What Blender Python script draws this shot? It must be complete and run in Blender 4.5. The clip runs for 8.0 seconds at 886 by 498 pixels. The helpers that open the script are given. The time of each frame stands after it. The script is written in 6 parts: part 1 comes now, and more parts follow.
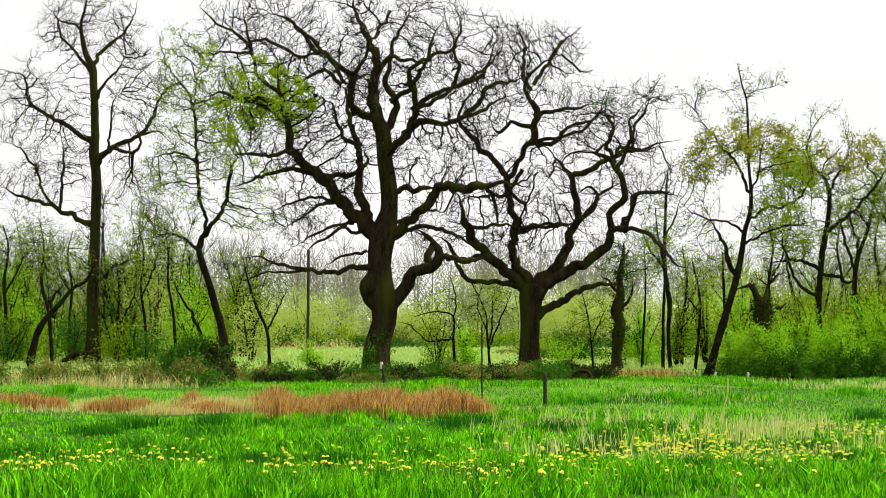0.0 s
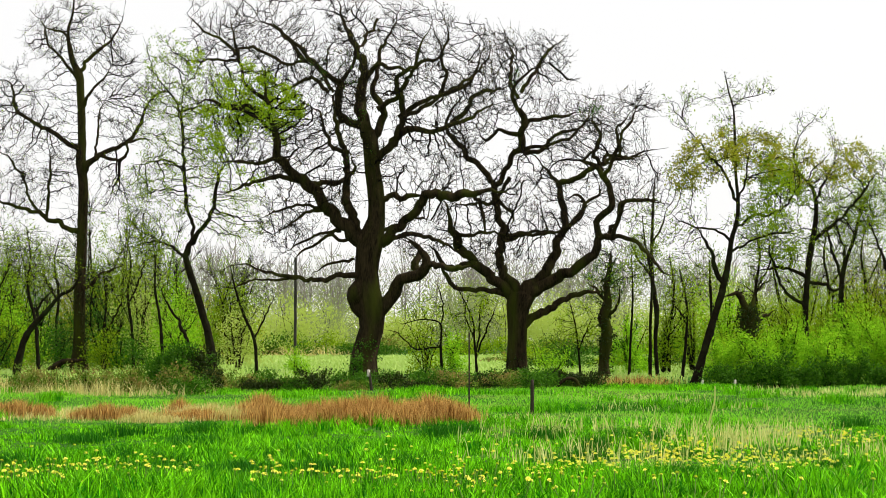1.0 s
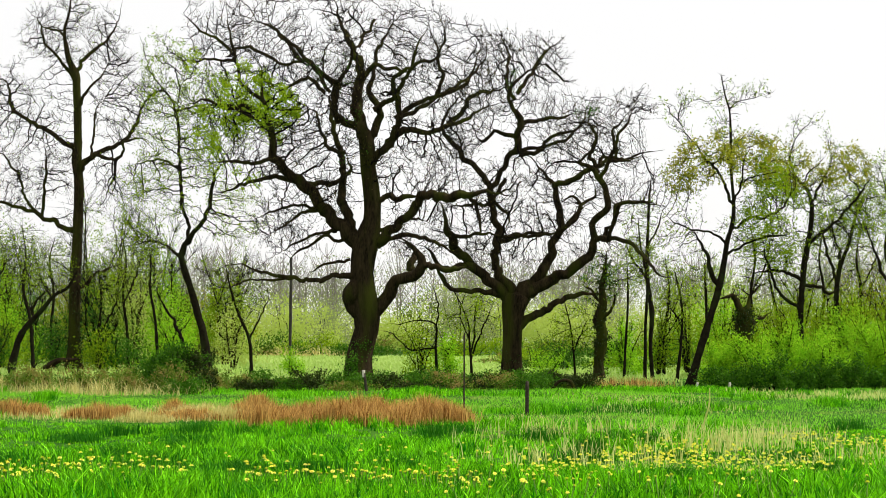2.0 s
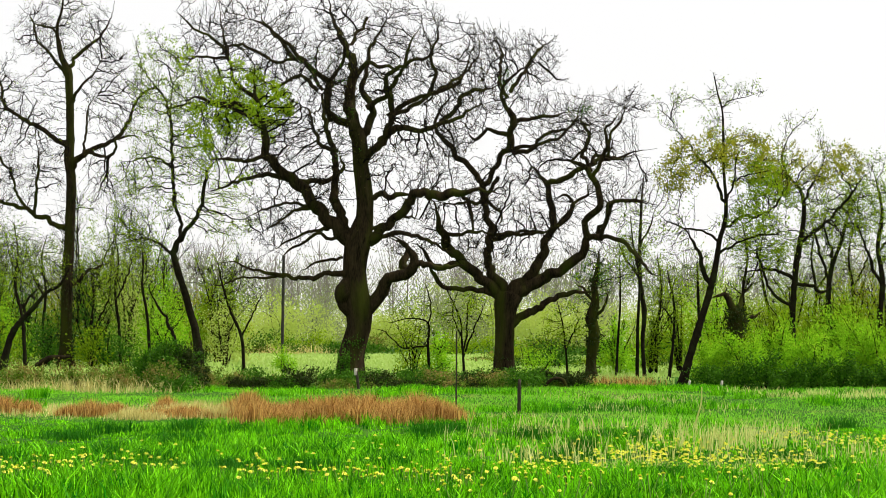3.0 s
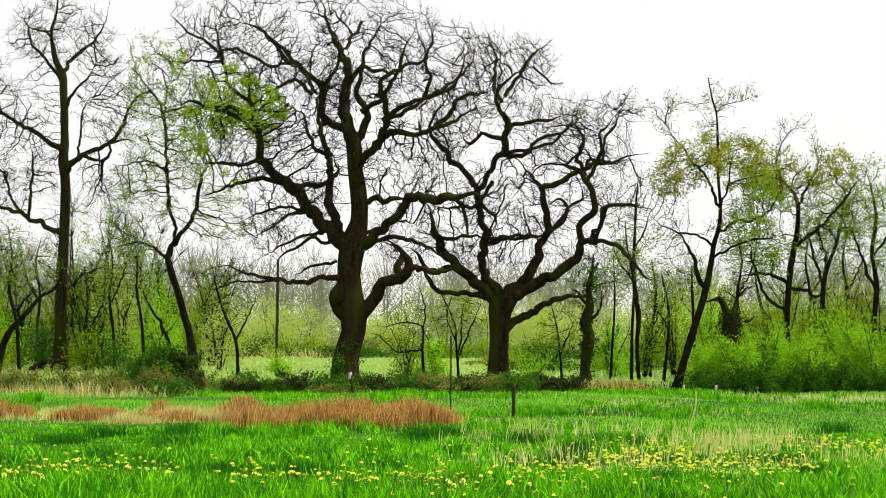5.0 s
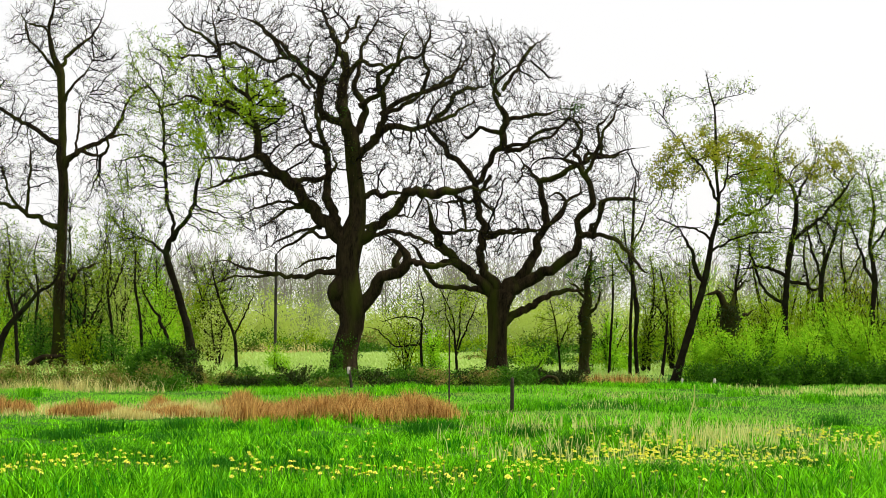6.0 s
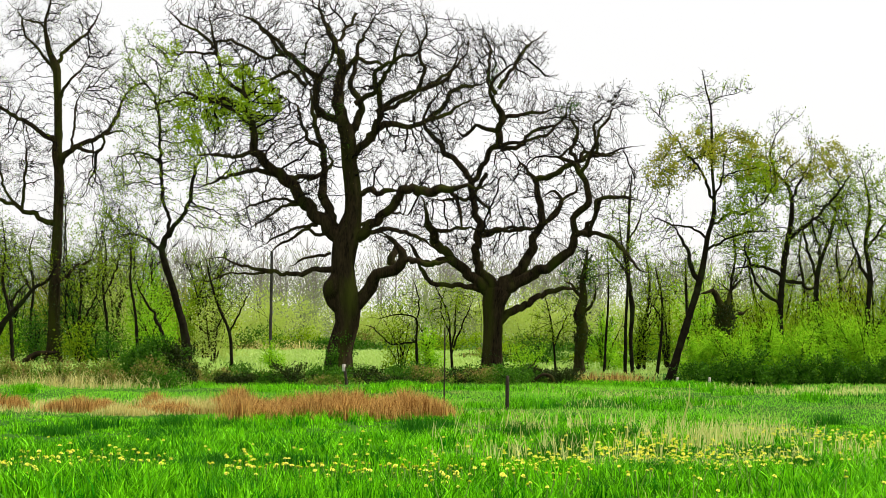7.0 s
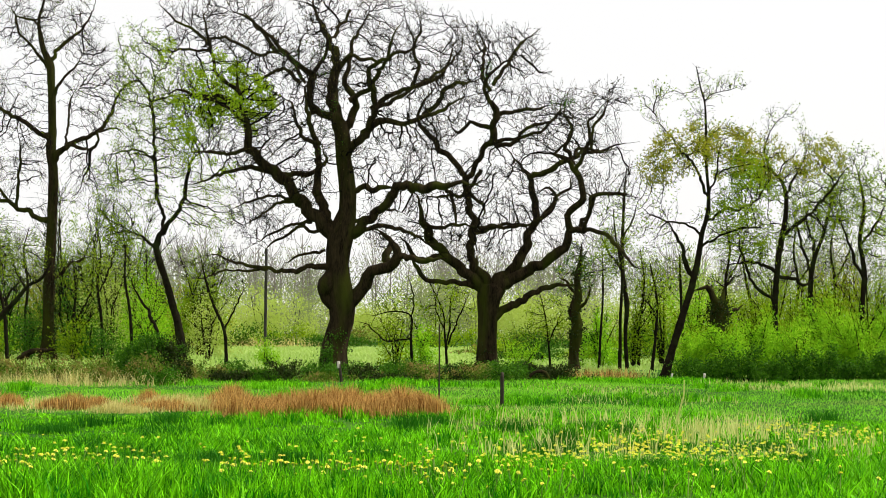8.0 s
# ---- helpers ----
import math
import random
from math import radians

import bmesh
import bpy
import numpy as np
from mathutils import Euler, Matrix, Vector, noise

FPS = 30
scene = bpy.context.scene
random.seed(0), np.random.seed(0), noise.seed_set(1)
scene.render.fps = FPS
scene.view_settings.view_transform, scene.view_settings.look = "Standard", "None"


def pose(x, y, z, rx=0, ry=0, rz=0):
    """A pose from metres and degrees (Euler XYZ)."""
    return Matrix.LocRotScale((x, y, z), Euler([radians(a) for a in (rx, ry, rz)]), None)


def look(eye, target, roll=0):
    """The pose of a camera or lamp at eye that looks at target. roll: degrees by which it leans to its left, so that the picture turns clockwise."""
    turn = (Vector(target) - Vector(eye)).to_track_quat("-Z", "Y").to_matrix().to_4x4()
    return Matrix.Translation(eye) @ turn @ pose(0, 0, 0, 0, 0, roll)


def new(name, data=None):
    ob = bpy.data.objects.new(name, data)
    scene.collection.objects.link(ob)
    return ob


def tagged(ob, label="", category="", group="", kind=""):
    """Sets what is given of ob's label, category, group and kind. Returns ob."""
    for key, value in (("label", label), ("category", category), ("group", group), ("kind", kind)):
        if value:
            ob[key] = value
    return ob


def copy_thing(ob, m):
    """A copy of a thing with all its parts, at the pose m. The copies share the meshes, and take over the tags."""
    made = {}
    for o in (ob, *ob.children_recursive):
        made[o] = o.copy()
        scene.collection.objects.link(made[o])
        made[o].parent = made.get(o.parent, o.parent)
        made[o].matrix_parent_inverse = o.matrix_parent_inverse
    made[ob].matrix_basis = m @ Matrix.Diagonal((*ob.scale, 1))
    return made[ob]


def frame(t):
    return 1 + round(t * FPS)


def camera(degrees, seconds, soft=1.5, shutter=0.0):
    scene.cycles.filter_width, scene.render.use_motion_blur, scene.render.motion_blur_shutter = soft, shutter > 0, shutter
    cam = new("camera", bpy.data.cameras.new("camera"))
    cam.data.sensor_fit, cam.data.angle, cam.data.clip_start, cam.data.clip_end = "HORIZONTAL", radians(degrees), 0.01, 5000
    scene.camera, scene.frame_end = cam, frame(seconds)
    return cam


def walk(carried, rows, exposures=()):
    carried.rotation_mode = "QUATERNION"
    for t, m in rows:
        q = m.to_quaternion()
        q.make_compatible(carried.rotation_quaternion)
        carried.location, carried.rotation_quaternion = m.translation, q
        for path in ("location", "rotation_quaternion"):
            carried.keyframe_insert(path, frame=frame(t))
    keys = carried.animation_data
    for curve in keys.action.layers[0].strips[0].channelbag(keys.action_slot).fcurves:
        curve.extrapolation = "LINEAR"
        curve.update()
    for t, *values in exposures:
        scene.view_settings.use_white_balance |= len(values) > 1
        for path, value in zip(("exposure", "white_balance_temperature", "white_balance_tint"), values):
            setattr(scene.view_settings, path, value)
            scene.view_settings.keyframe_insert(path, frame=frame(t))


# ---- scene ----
cam = camera(28.0, 8.0, soft=0.8)
EYE = (0.0, 0.0, 1.65)
# seconds, yaw to the left, pitch up, lean to the left, in degrees
ROWS = [
    (0.0, 0.0, 2.713, 0.0),
    (0.5, -0.260, 2.852, -0.048),
    (1.0, -0.410, 2.961, -0.003),
    (1.5, -0.437, 3.015, 0.174),
    (3.0, -0.795, 2.934, 0.387),
    (3.5, -0.934, 3.001, 0.283),
    (4.0, -0.904, 3.069, 0.342),
    (4.5, -0.955, 3.115, 0.459),
    (6.0, -1.032, 2.884, 0.266),
    (6.5, -1.106, 2.847, 0.335),
    (7.0, -1.172, 2.814, 0.479),
    (7.5, -1.252, 2.766, 0.456),
    (8.0, -1.349, 2.711, 0.364),
]


def aim(yaw, pitch, lean):
    a, b = radians(yaw), radians(pitch)
    way = Vector((-math.sin(a) * math.cos(b), math.cos(a) * math.cos(b), math.sin(b)))
    return look(EYE, Vector(EYE) + way * 10, lean)


walk(cam, [(t, aim(yaw, pitch, lean)) for t, yaw, pitch, lean in ROWS])

# ---- light: bright hazy spring sky with a soft sun ----
SUN_UP, SUN_TURN = 55.0, 78.0
world = bpy.data.worlds.new("hazy_sky")
scene.world = world
world.use_nodes = True
wn, wl = world.node_tree.nodes, world.node_tree.links
sky = wn.new("ShaderNodeTexSky")
sky.sky_type, sky.sun_disc = "NISHITA", False
sky.sun_elevation, sky.sun_rotation = radians(SUN_UP), radians(SUN_TURN)
sky.air_density, sky.dust_density, sky.ozone_density = 1.0, 4.0, 1.0
sky_bg = wn["Background"]
sky_bg.inputs["Strength"].default_value = 0.10
wl.new(sky.outputs["Color"], sky_bg.inputs["Color"])
cloud_bg = wn.new("ShaderNodeBackground")  # thin even cloud over the blue
cloud_bg.inputs["Color"].default_value = (1.0, 0.99, 0.98, 1)
cloud_bg.inputs["Strength"].default_value = 1.10
cover = wn.new("ShaderNodeMixShader")
cover.inputs[0].default_value = 0.88
wl.new(sky_bg.outputs[0], cover.inputs[1])
wl.new(cloud_bg.outputs[0], cover.inputs[2])
wl.new(cover.outputs[0], wn["World Output"].inputs["Surface"])
sun = new("sun", bpy.data.lights.new("sun", "SUN"))
sun.data.energy, sun.data.angle, sun.data.color = 5.0, radians(2), (1.0, 0.95, 0.86)
sa, sb = radians(SUN_TURN), radians(SUN_UP)
sun.matrix_world = look(Vector((math.sin(sa) * math.cos(sb), math.cos(sa) * math.cos(sb), math.sin(sb))) * 200, (0, 0, 0))
scene.view_settings.exposure = 0.0


# ---- materials ----
def material(name, low, high, scale=6.0, fine=60.0, rough=0.85, bump=0.3, island=0.0, translucent=0.0, third=None, third_scale=1.2, third_at=0.55, gloss=0.05, stretch=1.0):
    """Two-scale procedural colour between low and high, with relief; optional third colour in patches."""
    m = bpy.data.materials.new(name)
    m.use_nodes = True
    n, l = m.node_tree.nodes, m.node_tree.links
    b = n["Principled BSDF"]
    b.inputs["Roughness"].default_value = rough
    b.inputs["Specular IOR Level"].default_value = gloss
    geo = n.new("ShaderNodeNewGeometry")
    where = geo.outputs["Position"]
    if stretch != 1.0:  # grain that runs up the stem
        grain = n.new("ShaderNodeVectorMath")
        grain.operation = "MULTIPLY"
        grain.inputs[1].default_value = (1, 1, stretch)
        l.new(where, grain.inputs[0])
        where = grain.outputs["Vector"]
    big, small = n.new("ShaderNodeTexNoise"), n.new("ShaderNodeTexNoise")
    for tex, sc in ((big, scale), (small, fine)):
        tex.inputs["Scale"].default_value, tex.inputs["Detail"].default_value = sc, 4
        l.new(where, tex.inputs["Vector"])
    add = n.new("ShaderNodeMath")
    add.operation = "MULTIPLY_ADD"
    add.inputs[1].default_value = 0.5
    l.new(big.outputs["Fac"], add.inputs[0])
    half = n.new("ShaderNodeMath")
    half.operation = "MULTIPLY"
    half.inputs[1].default_value = 0.5
    l.new(small.outputs["Fac"], half.inputs[0])
    l.new(half.outputs[0], add.inputs[2])
    fac = add.outputs[0]
    if island:
        mix = n.new("ShaderNodeMix")
        mix.inputs["Factor"].default_value = island
        l.new(fac, mix.inputs["A"])
        l.new(geo.outputs["Random Per Island"], mix.inputs["B"])
        fac = mix.outputs["Result"]
    ramp = n.new("ShaderNodeValToRGB")
    ramp.color_ramp.elements[0].position, ramp.color_ramp.elements[1].position = (0.3, 0.7) if not island else (0.15, 0.85)
    ramp.color_ramp.elements[0].color, ramp.color_ramp.elements[1].color = (*low, 1), (*high, 1)
    l.new(fac, ramp.inputs["Fac"])
    colour = ramp.outputs["Color"]
    if third:
        spot = n.new("ShaderNodeTexNoise")
        spot.inputs["Scale"].default_value, spot.inputs["Detail"].default_value = third_scale, 5
        l.new(where, spot.inputs["Vector"])
        cut = n.new("ShaderNodeMapRange")
        cut.inputs["From Min"].default_value, cut.inputs["From Max"].default_value = third_at - 0.07, third_at + 0.1
        l.new(spot.outputs["Fac"], cut.inputs["Value"])
        mx = n.new("ShaderNodeMix")
        mx.data_type = "RGBA"
        l.new(cut.outputs["Result"], mx.inputs["Factor"])
        l.new(colour, mx.inputs["A"])
        mx.inputs["B"].default_value = (*third, 1)
        colour = mx.outputs["Result"]
    l.new(colour, b.inputs["Base Color"])
    if bump:
        bp = n.new("ShaderNodeBump")
        bp.inputs["Strength"].default_value, bp.inputs["Distance"].default_value = bump, 0.05
        l.new(fac if not island else add.outputs[0], bp.inputs["Height"])
        l.new(bp.outputs["Normal"], b.inputs["Normal"])
    if translucent:
        tr = n.new("ShaderNodeBsdfTranslucent")
        l.new(colour, tr.inputs["Color"])
        ms = n.new("ShaderNodeMixShader")
        ms.inputs[0].default_value = translucent
        l.new(b.outputs[0], ms.inputs[1])
        l.new(tr.outputs[0], ms.inputs[2])
        l.new(ms.outputs[0], n["Material Output"].inputs["Surface"])
    return m


# bark colours are very dark to carry the backlit look of the trunks
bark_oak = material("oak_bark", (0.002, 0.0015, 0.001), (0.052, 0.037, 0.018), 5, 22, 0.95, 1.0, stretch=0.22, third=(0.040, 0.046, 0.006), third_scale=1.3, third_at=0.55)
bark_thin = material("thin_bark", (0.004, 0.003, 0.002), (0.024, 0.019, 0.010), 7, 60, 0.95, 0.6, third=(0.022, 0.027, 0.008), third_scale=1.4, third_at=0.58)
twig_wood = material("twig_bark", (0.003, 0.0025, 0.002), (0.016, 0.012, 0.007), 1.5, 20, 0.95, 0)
# backlit dullness is put into young_leaf, sunlit brightness into oak_leaf
leaf_young = material("young_leaf", (0.085, 0.185, 0.003), (0.38, 0.55, 0.014), 0.6, 4, 0.6, 0, 0.6, 0.5)
leaf_oak = material("oak_leaf", (0.13, 0.27, 0.004), (0.50, 0.68, 0.018), 0.6, 4, 0.6, 0, 0.6, 0.5)
leaf_olive = material("olive_leaf", (0.14, 0.155, 0.005), (0.52, 0.52, 0.04), 0.6, 4, 0.6, 0, 0.6, 0.45)
leaf_willow = material("willow_leaf", (0.10, 0.34, 0.003), (0.46, 0.76, 0.03), 0.5, 3, 0.6, 0, 0.6, 0.58)
# next two leaf colours are paled to carry the distance haze
leaf_pale_haze = material("haze_pale_leaf", (0.32, 0.44, 0.06), (0.66, 0.76, 0.18), 0.10, 0.5, 0.7, 0, 0.15, 0.5)
leaf_hazed = material("hazed_leaf", (0.20, 0.25, 0.10), (0.36, 0.40, 0.18), 0.05, 0.3, 0.7, 0, 0.15, 0.45)
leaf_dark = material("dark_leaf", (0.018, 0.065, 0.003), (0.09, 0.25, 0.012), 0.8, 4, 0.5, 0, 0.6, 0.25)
oak_bud = material("oak_bud", (0.035, 0.030, 0.008), (0.13, 0.115, 0.028), 0.8, 4, 0.7, 0, 0.6, 0.2)
ivy_dark = material("ivy_leaf", (0.012, 0.022, 0.004), (0.045, 0.065, 0.012), 2.0, 8, 0.5, 0, 0.6, 0.15)
bramble_mix = material("bramble_leaf", (0.04, 0.10, 0.006), (0.20, 0.34, 0.03), 0.7, 4, 0.6, 0, 0.6, 0.35, third=(0.32, 0.23, 0.07), third_scale=2.6, third_at=0.52)
grass_lush = material("lush_grass", (0.003, 0.09, 0.001), (0.33, 0.96, 0.010), 0.5, 3.0, 0.5, 0, 0.65, 0.16, third=(0.008, 0.19, 0.001), third_scale=2.4, third_at=0.57)
grass_pasture = material("pasture_grass", (0.09, 0.40, 0.008), (0.38, 0.82, 0.06), 0.35, 2.0, 0.6, 0, 0.5, 0.45, third=(0.34, 0.42, 0.10), third_scale=0.3, third_at=0.60)
tussock_green = material("tussock_grass", (0.005, 0.075, 0.003), (0.05, 0.26, 0.008), 0.7, 4, 0.55, 0, 0.5, 0.25)
# far meadow grass: its sunlit paleness is put into the colour
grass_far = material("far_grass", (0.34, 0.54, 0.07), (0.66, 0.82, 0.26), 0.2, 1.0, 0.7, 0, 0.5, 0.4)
grass_dry = material("dry_grass", (0.42, 0.36, 0.09), (0.84, 0.77, 0.32), 0.8, 4, 0.8, 0, 0.6, 0.3)
rush_dry = material("dry_rush", (0.15, 0.050, 0.008), (0.84, 0.54, 0.17), 0.9, 3, 0.85, 0, 0.75, 0.35)
straw_pale = material("pale_straw", (0.42, 0.46, 0.09), (0.84, 0.84, 0.34), 0.8, 4, 0.8, 0, 0.6, 0.35)
soil_green = material("meadow_ground", (0.006, 0.040, 0.002), (0.05, 0.16, 0.006), 0.5, 9, 0.95, 0.4, third=(0.13, 0.13, 0.03), third_scale=0.05, third_at=0.62)
petal_yellow = material("dandelion_petal", (0.86, 0.80, 0.03), (0.92, 0.92, 0.22), 30, 200, 0.6, 0.2)
stem_green = material("flower_stem", (0.12, 0.25, 0.03), (0.25, 0.36, 0.08), 20, 100, 0.6, 0)
post_wood = material("weathered_post", (0.02, 0.016, 0.012), (0.08, 0.065, 0.05), 12, 90, 0.9, 0.5)
post_pale = material("pale_post", (0.30, 0.27, 0.22), (0.58, 0.55, 0.48), 10, 70, 0.8, 0.3)
pole_dark = material("pole_wood", (0.03, 0.028, 0.024), (0.09, 0.08, 0.07), 4, 50, 0.9, 0.4)


# ---- mesh tools ----
def mesh_of(name, verts, faces, mat, smooth=False):
    """A mesh from arrays; all faces have the same number of corners."""
    verts, faces = np.asarray(verts, dtype=np.float32), np.asarray(faces, dtype=np.int32)
    me = bpy.data.meshes.new(name)
    me.vertices.add(len(verts))
    me.vertices.foreach_set("co", verts.ravel())
    k = faces.shape[1]
    me.loops.add(faces.size)
    me.loops.foreach_set("vertex_index", faces.ravel())
    me.polygons.add(len(faces))
    me.polygons.foreach_set("loop_start", np.arange(0, faces.size, k, dtype=np.int32))
    me.update(calc_edges=True)
    if smooth:
        me.polygons.foreach_set("use_smooth", np.ones(len(faces), dtype=bool))
    me.materials.append(mat)
    return me


def piece(name, me, parent=None, label="", kind=""):
    ob = new(name, me)
    if parent is not None:
        ob.parent = parent
    return tagged(ob, label=label, kind=kind)


def smooth_path(points, step):
    """Catmull-Rom through (x, y, z, r) rows, resampled about every step metres."""
    p = np.array(points, dtype=float)
    q = np.vstack([2 * p[0] - p[1], p, 2 * p[-1] - p[-2]])
    out = []
    for i in range(1, len(q) - 2):
        k = max(1, int(np.linalg.norm(q[i + 1][:3] - q[i][:3]) / step))
        t = (np.arange(k) / k)[:, None]
        a, b, c, d = q[i - 1], q[i], q[i + 1], q[i + 2]
        out.append(0.5 * (2 * b + (c - a) * t + (2 * a - 5 * b + 4 * c - d) * t ** 2 + (3 * b - a - 3 * c + d) * t ** 3))
    out.append(p[-1:])
    out = np.vstack(out)
    out[:, 3] = np.maximum(out[:, 3], 0.006)
    return out


def tube(path, sides, rng=None, lump=0.0):
    """Rings round a path of (x, y, z, r); returns vertices and quads."""
    p, r = path[:, :3], path[:, 3]
    t = np.gradient(p, axis=0)
    t /= np.linalg.norm(t, axis=1)[:, None] + 1e-9
    ref = np.array((0.21, 0.93, 0.3))
    a = np.cross(t, ref)
    a /= np.linalg.norm(a, axis=1)[:, None] + 1e-9
    b = np.cross(t, a)
    ang = np.arange(sides) / sides * 2 * math.pi
    rad = np.repeat(r[:, None], sides, 1)
    if lump:
        wob = rng.normal(0, 1, rad.shape)
        wob = (wob + np.roll(wob, 1, 0) + np.roll(wob, 1, 1) + np.roll(wob, -1, 0)) / 2.0
        ridge = np.cos(ang * 5 + rng.uniform(0, 6)) * 0.5 + np.cos(ang * 3 + rng.uniform(0, 6)) * 0.5
        if sides > 30:  # furrowed bark
            ridge = ridge + 0.55 * np.cos(ang * 13 + np.cumsum(rng.normal(0, 0.25, (len(p), 1)), 0))
        rad = rad * (1 + lump * wob + lump * 0.9 * ridge)
    v = p[:, None] + rad[..., None] * (np.cos(ang)[None, :, None] * a[:, None] + np.sin(ang)[None, :, None] * b[:, None])
    n = len(p)
    i, j = np.meshgrid(np.arange(n - 1), np.arange(sides), indexing="ij")
    k = (j + 1) % sides
    f = np.stack([i * sides + j, i * sides + k, (i + 1) * sides + k, (i + 1) * sides + j], -1).reshape(-1, 4)
    return v.reshape(-1, 3), f


def joined(chunks):
    vs, fs, at = [], [], 0
    for v, f in chunks:
        vs.append(v)
        fs.append(f + at)
        at += len(v)
    return np.vstack(vs), np.vstack(fs)


def leaves_at(centres, size, rng, droop=0.0, slim=0.5):
    """Small folded leaves: one bent four-cornered leaf at each centre."""
    n = len(centres)
    d = rng.normal(0, 1, (n, 3))
    d[:, 2] -= droop
    d /= np.linalg.norm(d, axis=1)[:, None]
    s = np.cross(d, rng.normal(0, 1, (n, 3)))
    s /= np.linalg.norm(s, axis=1)[:, None]
    up = np.cross(d, s)
    L = size * rng.uniform(0.6, 1.3, n)[:, None]
    c = np.asarray(centres)
    v = np.stack([c, c + d * L * 0.5 + s * L * slim * 0.5 + up * L * 0.1, c + d * L, c + d * L * 0.5 - s * L * slim * 0.5 + up * L * 0.1], 1)
    return v.reshape(-1, 3), np.arange(n * 4).reshape(-1, 4)


def unit(v):
    return v / (np.linalg.norm(v, axis=1)[:, None] + 1e-9)


def shoots(p0, p1, p2, r):
    """Many thin three-sided shoots, each bent once."""
    d = unit(p2 - p0)
    a = unit(np.cross(d, np.array((0.21, 0.93, 0.3))))
    b = np.cross(d, a)
    ang = np.arange(3) / 3 * 2 * math.pi
    ring = np.cos(ang)[None, :, None] * a[:, None] + np.sin(ang)[None, :, None] * b[:, None]
    v = np.stack([p0[:, None] + ring * r, p1[:, None] + ring * r * 0.8, p2[:, None] + ring * r * 0.45], 1).reshape(-1, 3)
    j = np.arange(3)
    one = np.concatenate([np.stack([k * 3 + j, k * 3 + (j + 1) % 3, k * 3 + 3 + (j + 1) % 3, k * 3 + 3 + j], -1) for k in (0, 1)])
    return v, (np.arange(len(p0))[:, None, None] * 9 + one[None]).reshape(-1, 4)


def grow(start, targets, step, reach, kill, jitter, rng, rounds=120):
    """Branches grow from the start nodes towards scattered targets (space colonisation). Returns nodes and parents."""
    nodes, parent = [p for p in start], [-1] * len(start)
    near = np.full(len(targets), 1e9)
    who = np.zeros(len(targets), dtype=int)
    alive = np.ones(len(targets), dtype=bool)

    def meet(first):
        fresh = np.array(nodes[first:])
        for lo in range(0, len(fresh), 400):
            part_ = fresh[lo:lo + 400]
            d = np.linalg.norm(targets[:, None] - part_[None], axis=2)
            m = d.argmin(1)
            dm = d[np.arange(len(targets)), m]
            better = dm < near
            near[better], who[better] = dm[better], m[better] + first + lo
    meet(0)
    for _ in range(rounds):
        alive &= near > kill
        idx = np.nonzero(alive & (near < reach))[0]
        if not len(idx):
            break
        first = len(nodes)
        order = np.argsort(who[idx], kind="stable")
        idx = idx[order]
        owners, begin = np.unique(who[idx], return_index=True)
        for o, grp in zip(owners, np.split(idx, begin[1:])):
            w = targets[grp] - nodes[o]
            w = (w / np.linalg.norm(w, axis=1)[:, None]).sum(0)
            w = w / (np.linalg.norm(w) + 1e-6) + rng.normal(0, jitter, 3) + np.array((0, 0, 0.10))
            nodes.append(nodes[o] + w / np.linalg.norm(w) * step)
            parent.append(o)
        meet(first)
        if len(nodes) > 26000:
            break
    return np.array(nodes), np.array(parent)


